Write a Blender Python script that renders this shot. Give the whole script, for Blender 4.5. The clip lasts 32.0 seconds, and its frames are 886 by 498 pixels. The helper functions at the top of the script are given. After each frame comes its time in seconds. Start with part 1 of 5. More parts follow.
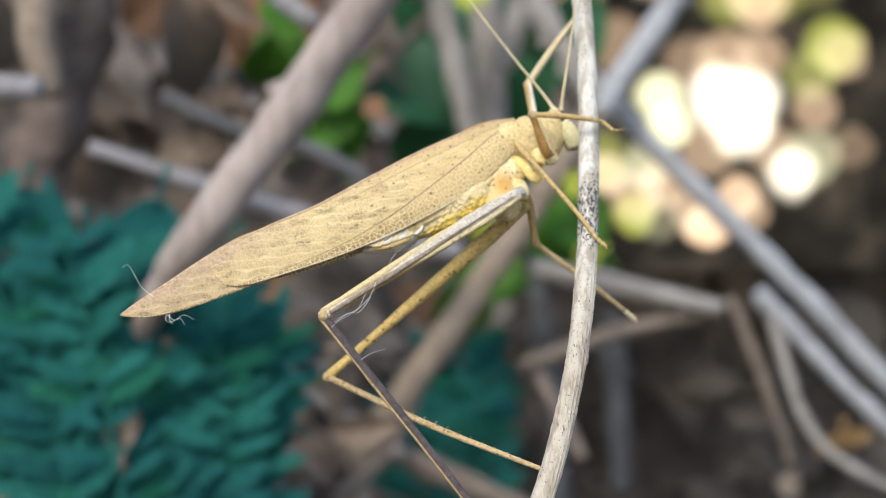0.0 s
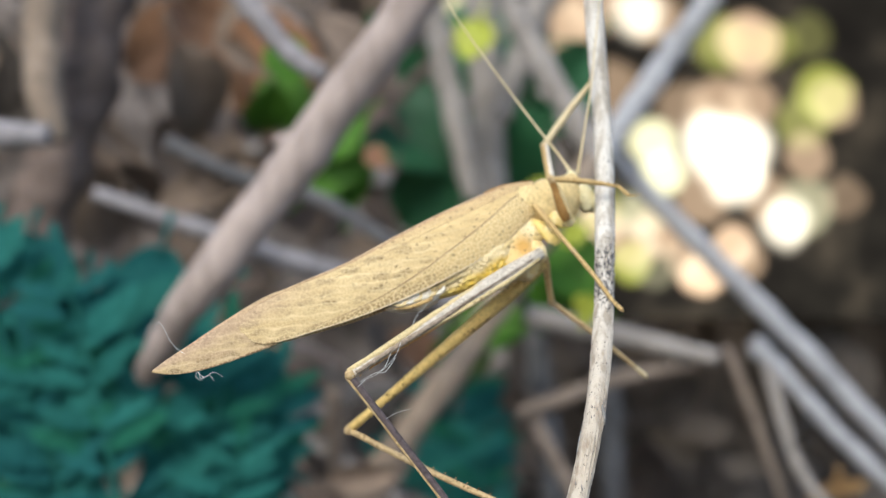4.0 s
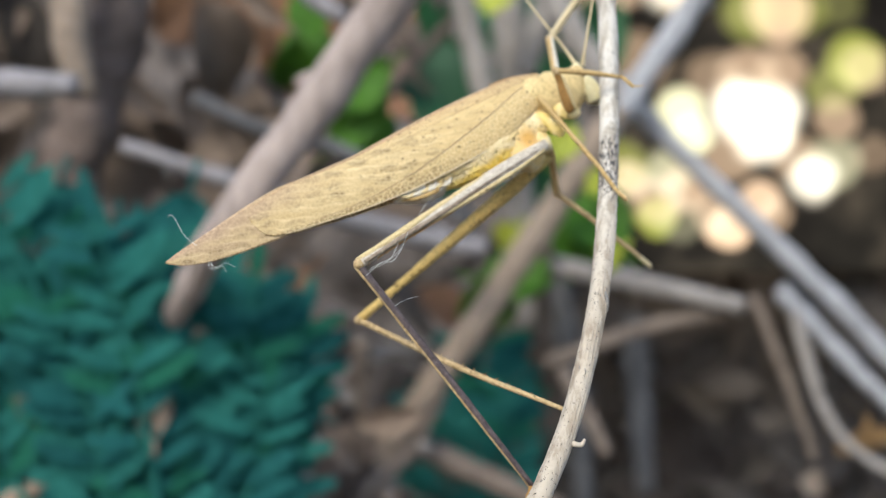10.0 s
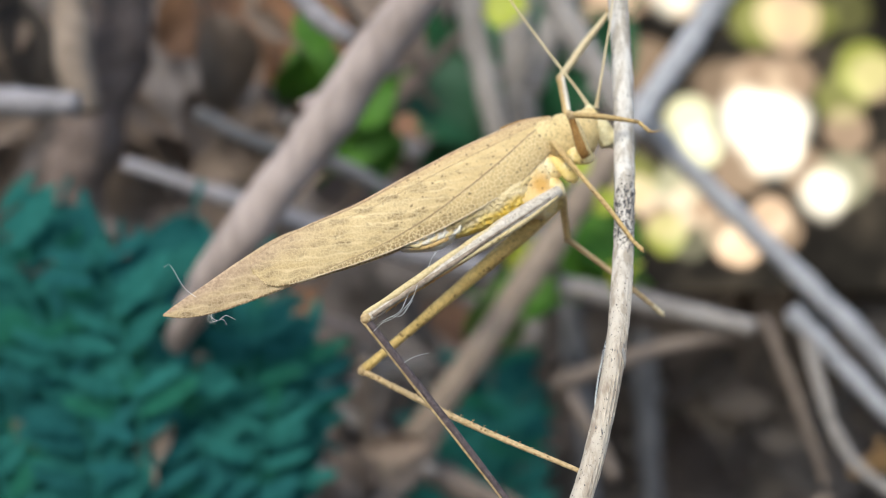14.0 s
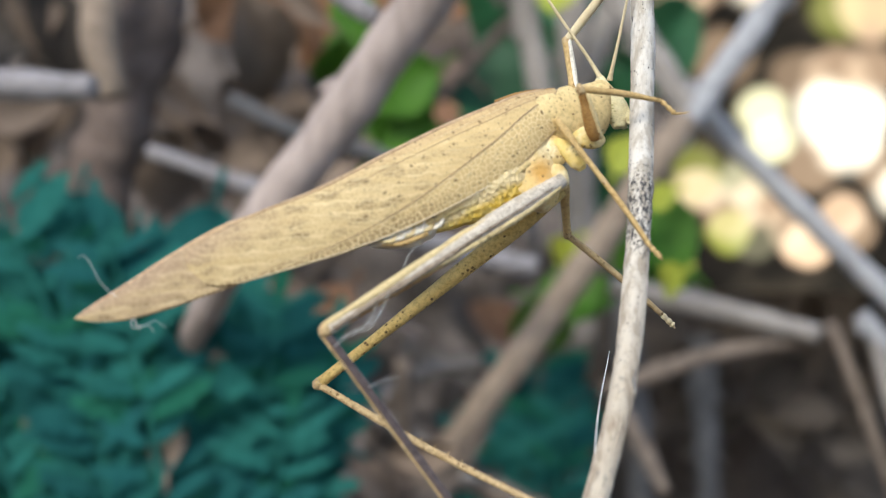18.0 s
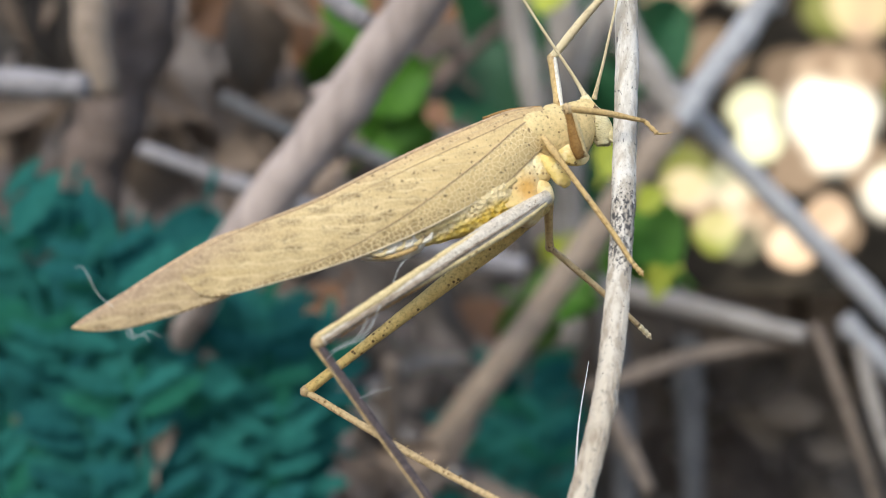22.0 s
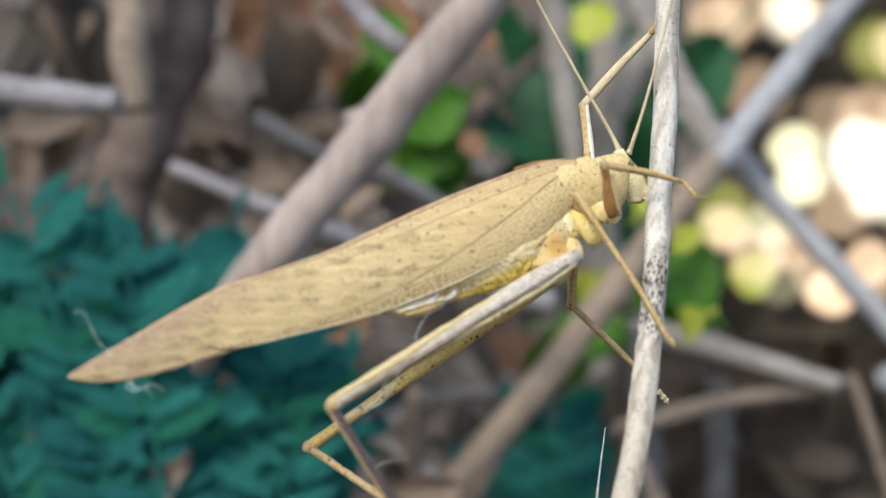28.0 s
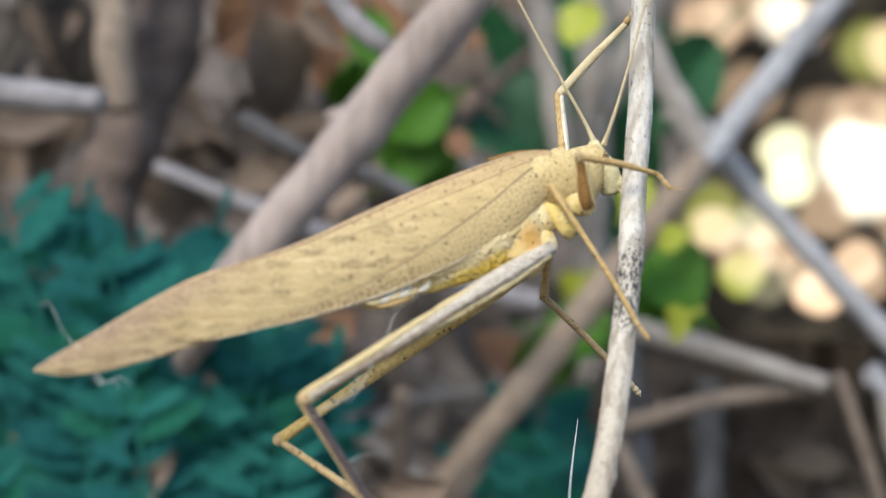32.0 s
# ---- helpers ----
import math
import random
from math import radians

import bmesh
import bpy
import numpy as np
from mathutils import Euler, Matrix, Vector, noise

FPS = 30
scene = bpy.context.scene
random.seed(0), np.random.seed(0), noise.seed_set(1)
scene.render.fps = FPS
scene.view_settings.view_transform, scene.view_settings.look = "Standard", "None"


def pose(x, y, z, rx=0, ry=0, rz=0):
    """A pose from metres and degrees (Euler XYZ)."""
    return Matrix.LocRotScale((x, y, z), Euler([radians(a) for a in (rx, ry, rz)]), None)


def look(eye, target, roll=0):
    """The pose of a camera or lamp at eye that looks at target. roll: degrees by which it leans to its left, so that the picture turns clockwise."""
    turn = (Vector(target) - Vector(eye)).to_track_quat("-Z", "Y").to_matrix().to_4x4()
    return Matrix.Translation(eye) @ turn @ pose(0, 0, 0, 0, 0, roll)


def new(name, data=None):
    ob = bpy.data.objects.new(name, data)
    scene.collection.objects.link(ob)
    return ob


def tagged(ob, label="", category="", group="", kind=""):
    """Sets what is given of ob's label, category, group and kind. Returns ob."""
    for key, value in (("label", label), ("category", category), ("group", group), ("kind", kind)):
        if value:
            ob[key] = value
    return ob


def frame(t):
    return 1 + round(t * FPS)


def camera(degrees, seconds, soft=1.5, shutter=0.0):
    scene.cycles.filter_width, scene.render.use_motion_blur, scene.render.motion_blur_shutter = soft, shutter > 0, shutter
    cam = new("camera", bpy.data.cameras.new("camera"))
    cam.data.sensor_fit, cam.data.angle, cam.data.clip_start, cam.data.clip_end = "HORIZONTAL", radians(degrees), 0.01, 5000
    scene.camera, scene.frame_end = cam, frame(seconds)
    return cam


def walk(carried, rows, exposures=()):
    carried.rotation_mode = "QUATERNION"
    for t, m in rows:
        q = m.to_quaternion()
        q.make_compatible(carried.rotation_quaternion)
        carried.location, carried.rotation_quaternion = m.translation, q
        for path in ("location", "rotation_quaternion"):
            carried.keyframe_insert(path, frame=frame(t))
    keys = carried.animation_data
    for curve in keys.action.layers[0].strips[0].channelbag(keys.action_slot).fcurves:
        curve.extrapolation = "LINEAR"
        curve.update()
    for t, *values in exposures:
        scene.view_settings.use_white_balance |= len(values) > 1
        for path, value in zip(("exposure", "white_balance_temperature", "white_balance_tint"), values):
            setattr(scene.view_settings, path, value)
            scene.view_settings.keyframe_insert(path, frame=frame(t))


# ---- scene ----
CM = 0.01
LIFT = Vector((0.0, 0.0, 0.42))


def cm(x, y, z):
    """A place in the world from centimetres round the animal, which sits 42 cm over the ground."""
    return Vector((x, y, z)) * CM + LIFT


def view(x, y, z, yaw, pitch, roll):
    """A camera pose: place in centimetres, turn to the left, tilt up and roll in degrees."""
    return Matrix.Translation(cm(x, y, z)) @ pose(0, 0, 0, 90 + pitch, 0, yaw) @ pose(0, 0, 0, 0, 0, roll)


# ---- camera ----
cam = camera(40, 32.0, soft=0.8)
cam.data.dof.use_dof = True
cam.data.dof.focus_distance = 0.098
cam.data.dof.aperture_fstop = cam.data.lens / 2.05
cam.data.dof.aperture_blades = 0
VIEWS = [
    (0, -0.479, -10.995, -0.509, 0.12, -0.22, -0.10), (0.5, -0.621, -10.925, -0.524, 0.04, -0.37, -0.10),
    (1, -0.612, -10.988, -0.463, 0.01, -0.47, 0.04), (1.5, -0.585, -11.015, -0.439, -0.00, -0.53, 0.22),
    (2, -0.576, -10.967, -0.457, -0.19, -0.49, 0.18), (2.5, -0.606, -10.952, -0.405, -0.34, -0.39, 0.27),
    (3, -0.545, -11.100, -0.269, -0.36, 0.74, 0.45), (3.5, -0.646, -11.249, -0.284, -0.34, 1.40, 0.49),
    (5.5, -0.760, -11.054, -0.507, -0.35, 1.87, 0.31), (6, -0.760, -11.047, -0.535, -0.18, 1.72, 0.31),
    (6.5, -0.755, -11.063, -0.539, -0.03, 1.62, 0.22), (7, -0.707, -10.941, -0.566, 0.36, 1.51, 0.26),
    (7.5, -0.690, -10.942, -0.540, 0.79, 1.46, 0.19), (8, -0.637, -10.920, -0.557, 1.14, 1.30, 0.22),
    (8.5, -0.472, -10.943, -0.899, 1.19, 1.28, -0.13), (9, -0.471, -11.252, -1.098, 1.24, 1.19, -0.31),
    (9.5, -0.425, -11.429, -1.401, 1.25, 1.08, -0.46), (10, -0.523, -11.437, -1.152, 1.18, 0.92, -0.29),
    (10.5, -0.558, -11.509, -1.041, 1.18, 0.86, -0.25), (11, -0.532, -11.477, -1.043, 1.16, 0.80, -0.27),
    (11.5, -0.555, -11.483, -0.963, 1.18, 0.86, -0.35), (12, -0.544, -11.411, -1.001, 1.10, 0.91, -0.26),
    (12.5, -0.557, -11.446, -0.925, 1.05, 1.01, -0.17), (13, -0.564, -11.408, -0.895, 0.96, 0.94, -0.02),
    (13.5, -0.533, -11.312, -0.893, 1.05, 1.00, -0.06), (14, -0.572, -10.991, -0.706, 1.42, 0.99, 0.07),
    (14.5, -0.415, -10.373, -0.732, 1.79, 0.92, 0.07), (16.5, 0.058, -8.765, -0.476, 4.11, 0.69, 0.53),
    (17, 0.155, -8.751, -0.330, 4.72, 0.69, 0.68), (17.5, 0.195, -8.772, -0.482, 4.95, 0.73, 0.58),
    (18, 0.119, -9.359, -0.584, 4.92, 0.57, 0.96), (18.5, -0.029, -9.511, -0.277, 4.82, 0.46, 1.30),
    (19, 0.083, -9.450, -0.360, 4.82, 0.43, 1.63), (19.5, 0.119, -9.414, -0.386, 4.96, 0.45, 1.60),
    (20, 0.234, -9.364, -0.509, 5.00, 0.50, 1.50), (20.5, 0.212, -9.353, -0.458, 5.01, 0.38, 1.48),
    (21, 0.182, -9.376, -0.391, 4.75, 0.24, 1.42), (21.5, 0.181, -9.367, -0.404, 4.59, 0.23, 1.53),
    (22, 0.149, -9.588, -0.382, 4.43, 0.14, 1.55), (22.5, 0.177, -9.689, -0.275, 4.37, 0.05, 1.76),
    (23, 0.339, -9.869, -0.579, 4.39, 0.17, 1.78), (23.5, 0.370, -10.510, -0.813, 4.12, 0.23, 1.65),
    (24, 0.306, -10.855, -0.858, 4.04, 0.31, 1.74), (24.5, 0.300, -10.930, -1.016, 3.98, 0.39, 1.80),
    (25, 0.336, -10.982, -0.912, 3.97, 0.46, 2.41), (25.5, 0.174, -10.900, -0.912, 4.02, 0.52, 2.37),
    (26, -0.057, -10.501, -0.625, 4.48, 1.05, 3.21), (26.5, 0.152, -9.705, -0.233, 5.53, 0.83, 3.36),
    (28.5, 0.274, -9.064, -0.232, 6.17, 1.34, 4.07), (29, 0.381, -9.009, -0.298, 6.14, 1.39, 4.02),
    (29.5, 0.361, -9.012, -0.255, 6.12, 1.37, 4.02), (30, 0.285, -9.020, -0.257, 5.96, 1.50, 4.09),
    (30.5, 0.353, -9.024, -0.301, 6.01, 1.44, 3.87), (31, 0.328, -9.030, -0.309, 5.91, 1.37, 3.89),
    (31.5, 0.306, -9.031, -0.300, 5.84, 1.38, 3.85), (32, 0.368, -9.043, -0.282, 5.85, 1.35, 3.91),
]

walk(cam, [(row[0], view(*row[1:])) for row in VIEWS])

# ---- light ----
SUN_ELEVATION, SUN_TURN = radians(39), radians(200)
world = bpy.data.worlds.new("sky")
scene.world = world
world.use_nodes = True
sky = world.node_tree.nodes.new("ShaderNodeTexSky")
sky.sky_type = "NISHITA"
sky.sun_disc = False
sky.sun_elevation, sky.sun_rotation = SUN_ELEVATION, SUN_TURN
world.node_tree.links.new(sky.outputs[0], world.node_tree.nodes["Background"].inputs[0])
world.node_tree.nodes["Background"].inputs[1].default_value = 0.12
sun = new("sun", bpy.data.lights.new("sun", "SUN"))
sun.data.energy, sun.data.angle, sun.data.color = 1.5, radians(25), (1.0, 0.945, 0.78)
sun.matrix_world = look(Vector((math.sin(SUN_TURN) * math.cos(SUN_ELEVATION), math.cos(SUN_TURN) * math.cos(SUN_ELEVATION), math.sin(SUN_ELEVATION))) * 5, (0, 0, 0))
scene.view_settings.exposure = 0.95

# ---- materials ----
def material(name, colour, rough=0.7, bump=0.0, metal=0.0):
    """A principled material and the handles that its patterns need."""
    mat = bpy.data.materials.new(name)
    mat.use_nodes = True
    tree = mat.node_tree
    shader = tree.nodes["Principled BSDF"]
    shader.inputs["Base Color"].default_value = (*colour, 1)
    shader.inputs["Roughness"].default_value = rough
    shader.inputs["Metallic"].default_value = metal
    shader.inputs["Specular IOR Level"].default_value = 0.3
    return mat, tree, shader


def node(tree, kind, **values):
    made = tree.nodes.new(kind)
    for key, value in values.items():
        made.inputs[key].default_value = value
    return made


def noise_of(tree, coords, scale, detail=3.0, rough=0.6):
    tex = node(tree, "ShaderNodeTexNoise", Scale=scale, Detail=detail, Roughness=rough)
    tree.links.new(coords, tex.inputs["Vector"])
    return tex.outputs["Fac"]


def ramp(tree, fac, stops):
    made = tree.nodes.new("ShaderNodeValToRGB")
    band = made.color_ramp
    while len(band.elements) < len(stops):
        band.elements.new(0.5)
    for element, (place, colour) in zip(band.elements, stops):
        element.position = place
        element.color = (*colour, 1) if len(colour) == 3 else colour
    tree.links.new(fac, made.inputs["Fac"])
    return made.outputs["Color"]


def mix(tree, fac, a, b, blend="MIX"):
    made = tree.nodes.new("ShaderNodeMix")
    made.data_type, made.blend_type = "RGBA", blend
    for socket, value in ((made.inputs[0], fac), (made.inputs[6], a), (made.inputs[7], b)):
        if isinstance(value, tuple):
            socket.default_value = (*value, 1)
        elif isinstance(value, float):
            socket.default_value = value
        else:
            tree.links.new(value, socket)
    return made.outputs[2]


def relief(tree, shader, height, strength, distance):
    made = node(tree, "ShaderNodeBump", Strength=strength, Distance=distance)
    tree.links.new(height, made.inputs["Height"])
    tree.links.new(made.outputs["Normal"], shader.inputs["Normal"])


def coords_of(tree, stretch=(1, 1, 1), kind="Object"):
    tex = tree.nodes.new("ShaderNodeTexCoord")
    mapping = node(tree, "ShaderNodeMapping", Scale=stretch)
    tree.links.new(tex.outputs[kind], mapping.inputs["Vector"])
    return mapping.outputs["Vector"]


def mottled(name, dark, light, scale, rough=0.75, stretch=(1, 1, 1), depth=0.0002, fine=6.0, spots=None, kind="Object", vary=0.0, gloss=0.3):
    """Two tones at two scales with fine relief; spots: colour, scale and reach of small specks."""
    mat, tree, shader = material(name, light, rough)
    shader.inputs["Specular IOR Level"].default_value = gloss
    at = coords_of(tree, stretch, kind)
    broad = noise_of(tree, at, scale, 3)
    grain = noise_of(tree, at, scale * fine, 4, 0.7)
    colour = ramp(tree, broad, [(0.32, dark), (0.68, light)])
    colour = mix(tree, 0.55, colour, ramp(tree, grain, [(0.3, tuple(0.45 * c for c in dark)), (0.52, tuple(0.5 * (c + d) for c, d in zip(dark, light))), (0.75, light)]))
    if spots:
        specks = node(tree, "ShaderNodeTexVoronoi", Scale=spots[1])
        tree.links.new(at, specks.inputs["Vector"])
        mask = ramp(tree, specks.outputs["Distance"], [(spots[2] * 0.6, (1, 1, 1)), (spots[2], (0, 0, 0))])
        gate = ramp(tree, noise_of(tree, at, spots[1] * 0.35, 1), [(0.45, (0, 0, 0)), (0.55, (1, 1, 1))])
        colour = mix(tree, mix(tree, 1.0, mask, gate, "MULTIPLY"), colour, spots[0])
    if vary:
        info = tree.nodes.new("ShaderNodeObjectInfo")
        tone = ramp(tree, info.outputs["Random"], [(0.0, (1 - vary,) * 3), (1.0, (1, 1, 1))])
        colour = mix(tree, 1.0, colour, tone, "MULTIPLY")
    tree.links.new(colour, shader.inputs["Base Color"])
    relief(tree, shader, grain, 0.6, depth)
    return mat


def leafy(mat, share):
    """Lets a part of the light through, as thin leaves do."""
    tree = mat.node_tree
    shader, sink = tree.nodes["Principled BSDF"], tree.nodes["Material Output"]
    thin, both = tree.nodes.new("ShaderNodeBsdfTranslucent"), node(tree, "ShaderNodeMixShader", Fac=share)
    tree.links.new(shader.inputs["Base Color"].links[0].from_socket, thin.inputs["Color"])
    tree.links.new(shader.outputs[0], both.inputs[1])
    tree.links.new(thin.outputs[0], both.inputs[2])
    tree.links.new(both.outputs[0], sink.inputs["Surface"])
    return mat


def math_node(tree, operation, a, b, clamp=False):
    made = tree.nodes.new("ShaderNodeMath")
    made.operation, made.use_clamp = operation, clamp
    for socket, value in zip(made.inputs, (a, b)):
        if isinstance(value, (int, float)):
            socket.default_value = value
        else:
            tree.links.new(value, socket)
    return made.outputs[0]


def spread(tree, value, low, high, to_low=0.0, to_high=1.0):
    made = node(tree, "ShaderNodeMapRange")
    made.interpolation_type = "SMOOTHSTEP"
    for key, number in (("From Min", low), ("From Max", high), ("To Min", to_low), ("To Max", to_high)):
        made.inputs[key].default_value = number
    tree.links.new(value, made.inputs["Value"])
    return made.outputs[0]


def slanted(tree, vector, degrees, scale):
    """Turns a flat place by some degrees, then stretches it."""
    turned = node(tree, "ShaderNodeMapping", Rotation=(0, 0, radians(degrees)))
    tree.links.new(vector, turned.inputs["Vector"])
    drawn = node(tree, "ShaderNodeMapping", Scale=(scale[0], scale[1], 1.0))
    tree.links.new(turned.outputs[0], drawn.inputs["Vector"])
    return drawn.outputs[0]


def cell_net(tree, vector, scale, low, high, randomness=0.85):
    """A net of lines between cells, and a random tone for each cell."""
    lines = node(tree, "ShaderNodeTexVoronoi", Scale=scale, Randomness=randomness)
    lines.feature = "DISTANCE_TO_EDGE"
    cells = node(tree, "ShaderNodeTexVoronoi", Scale=scale, Randomness=randomness)
    for tex in (lines, cells):
        tex.voronoi_dimensions = "2D"
        tree.links.new(vector, tex.inputs["Vector"])
    tone = tree.nodes.new("ShaderNodeSeparateColor")
    tree.links.new(cells.outputs["Color"], tone.inputs[0])
    return spread(tree, lines.outputs["Distance"], low, high, 1.0, 0.0), tone.outputs[0]


def wing_material(name, membrane, vein, shade, tip_start, tip_end):
    """Papery wing: a pale net over tan cells below the midrib, slanting streaks with dark cells behind, a brown back edge, brown specks. One UV is in centimetres, one runs root to tip and back to belly."""
    mat, tree, shader = material(name, membrane, 0.6)
    uv = tree.nodes.new("ShaderNodeUVMap")
    uv.uv_map = "wing"
    place = tree.nodes.new("ShaderNodeSeparateXYZ")
    tree.links.new(uv.outputs[0], place.inputs[0])
    span = tree.nodes.new("ShaderNodeUVMap")
    span.uv_map = "span"
    across = tree.nodes.new("ShaderNodeSeparateXYZ")
    tree.links.new(span.outputs[0], across.inputs[0])
    s, v = place.outputs["X"], across.outputs["Y"]
    flat = uv.outputs[0]
    warp = tree.nodes.new("ShaderNodeTexNoise")
    warp.inputs["Scale"].default_value = 6
    tree.links.new(flat, warp.inputs["Vector"])
    shifted = tree.nodes.new("ShaderNodeVectorMath")
    shifted.operation = "MULTIPLY_ADD"
    tree.links.new(warp.outputs["Color"], shifted.inputs[0])
    shifted.inputs[1].default_value = (0.10, 0.10, 0)
    tree.links.new(flat, shifted.inputs[2])
    warped = shifted.outputs[0]
    # how far below the midrib a place lies
    rib = math_node(tree, "ADD", math_node(tree, "MULTIPLY", math_node(tree, "ADD", math_node(tree, "MULTIPLY", s, -0.0698), 0.503), s), 0.0417)
    below = spread(tree, math_node(tree, "SUBTRACT", v, rib), -0.02, 0.03)
    rearward = spread(tree, s, 1.3, 2.2)
    net, tone = cell_net(tree, warped, 25.0, 0.03, 0.13)
    small, small_tone = cell_net(tree, slanted(tree, warped, -17, (24.0, 40.0)), 1.0, 0.03, 0.13)
    strokes, stroke_tone = cell_net(tree, slanted(tree, warped, -17, (44.0, 17.0)), 1.0, 0.03, 0.2)
    streak = noise_of(tree, slanted(tree, flat, -17, (2.4, 14.0)), 1.0, 3, 0.55)
    dust = noise_of(tree, flat, 30.0, 5, 0.7)
    deep = (0.235, 0.17, 0.085)
    body = mix(tree, spread(tree, streak, 0.36, 0.60), shade, mix(tree, rearward, membrane, (0.525, 0.40, 0.215)))
    # olive clusters of dark cells on the rear half, staggered like a net of lozenges
    knots = node(tree, "ShaderNodeTexVoronoi", Scale=1.0, Randomness=0.55)
    knots.voronoi_dimensions = "2D"
    tree.links.new(slanted(tree, warped, -17, (4.4, 11.0)), knots.inputs["Vector"])
    knot_tone = tree.nodes.new("ShaderNodeSeparateColor")
    tree.links.new(knots.outputs["Color"], knot_tone.inputs[0])
    spots = math_node(tree, "MULTIPLY", spread(tree, knots.outputs["Distance"], 0.18, 0.55, 1.0, 0.0), spread(tree, s, 1.3, 2.1, 0.10, 1.0))
    spots = math_node(tree, "MULTIPLY", spots, spread(tree, knot_tone.outputs[0], 0.1, 0.6, 0.35, 1.0))
    spots = math_node(tree, "MULTIPLY", spots, spread(tree, small_tone, 0.1, 0.8, 0.45, 1.0))
    body = mix(tree, math_node(tree, "MULTIPLY", spots, 0.95), body, deep)
    # pale veins that run back and up from the midrib, side by side
    lanes = tree.nodes.new("ShaderNodeSeparateXYZ")
    tree.links.new(slanted(tree, warped, -17, (84.0, 84.0)), lanes.inputs[0])
    fan = spread(tree, math_node(tree, "SINE", lanes.outputs["Y"], 0.0), 0.55, 0.95)
    upper = mix(tree, math_node(tree, "MULTIPLY", math_node(tree, "MULTIPLY", fan, math_node(tree, "MULTIPLY", spread(tree, s, 1.0, 1.8), spread(tree, noise_of(tree, flat, 5.0, 2), 0.38, 0.6, 0.15, 1.0))), 0.5), body, vein)
    upper = mix(tree, math_node(tree, "MULTIPLY", strokes, 0.22), upper, vein)
    upper = mix(tree, math_node(tree, "MULTIPLY", math_node(tree, "MULTIPLY", small, rearward), 0.35), upper, vein)
    # the lower field with its polygon net, its cells browner towards the rear margin
    margin = math_node(tree, "MULTIPLY", spread(tree, v, 0.80, 0.92), spread(tree, s, 1.3, 2.0))
    cell = mix(tree, spread(tree, tone, 0.1, 0.9), mix(tree, 0.8, shade, membrane), membrane)
    cell = mix(tree, math_node(tree, "MULTIPLY", margin, 0.75), cell, (0.27, 0.185, 0.095))
    cell = mix(tree, math_node(tree, "MULTIPLY", spots, 0.45), cell, deep)
    lower = mix(tree, math_node(tree, "MULTIPLY", net, spread(tree, s, 1.2, 2.2, 0.85, 0.95)), cell, vein)
    colour = mix(tree, below, upper, lower)
    # brownish fold along the back, tapering rearwards, and the dusky tip
    fold = spread(tree, math_node(tree, "ADD", v, math_node(tree, "MULTIPLY", s, 0.10)), 0.24, 0.36, 0.55, 0.0)
    colour = mix(tree, fold, colour, mix(tree, spread(tree, dust, 0.35, 0.65), (0.40, 0.27, 0.15), (0.56, 0.41, 0.24)))
    tipward = math_node(tree, "MULTIPLY", spread(tree, s, tip_start, tip_end), spread(tree, v, 0.08, 0.6, 0.85, 0.12))
    colour = mix(tree, tipward, colour, mix(tree, spread(tree, dust, 0.40, 0.60), (0.34, 0.235, 0.165), (0.50, 0.365, 0.255)))
    colour = mix(tree, 0.12, colour, mix(tree, spread(tree, dust, 0.3, 0.7), tuple(0.7 * c for c in shade), vein), "SOFT_LIGHT")
    # small brown specks strewn in rows along the veins, and finer ones between them
    for size, low, high, strength, keep in ((9.5, 0.05, 0.135, 0.85, 0.40), (21.0, 0.06, 0.17, 0.7, 0.5)):
        dots = node(tree, "ShaderNodeTexVoronoi", Scale=size)
        dots.voronoi_dimensions = "2D"
        tree.links.new(warped, dots.inputs["Vector"])
        pick = tree.nodes.new("ShaderNodeSeparateColor")
        tree.links.new(dots.outputs["Color"], pick.inputs[0])
        mask = math_node(tree, "MULTIPLY", spread(tree, dots.outputs["Distance"], low, high, strength, 0.0), spread(tree, pick.outputs[1], keep, keep + 0.08))
        colour = mix(tree, math_node(tree, "MULTIPLY", mask, spread(tree, s, 1.7, 2.7, 1.0, 0.25)), colour, (0.12, 0.08, 0.035))
    tree.links.new(colour, shader.inputs["Base Color"])
    height = math_node(tree, "ADD", math_node(tree, "MULTIPLY", net, below), math_node(tree, "MULTIPLY", dust, 0.4))
    relief(tree, shader, height, 0.35, 0.00012)
    return mat


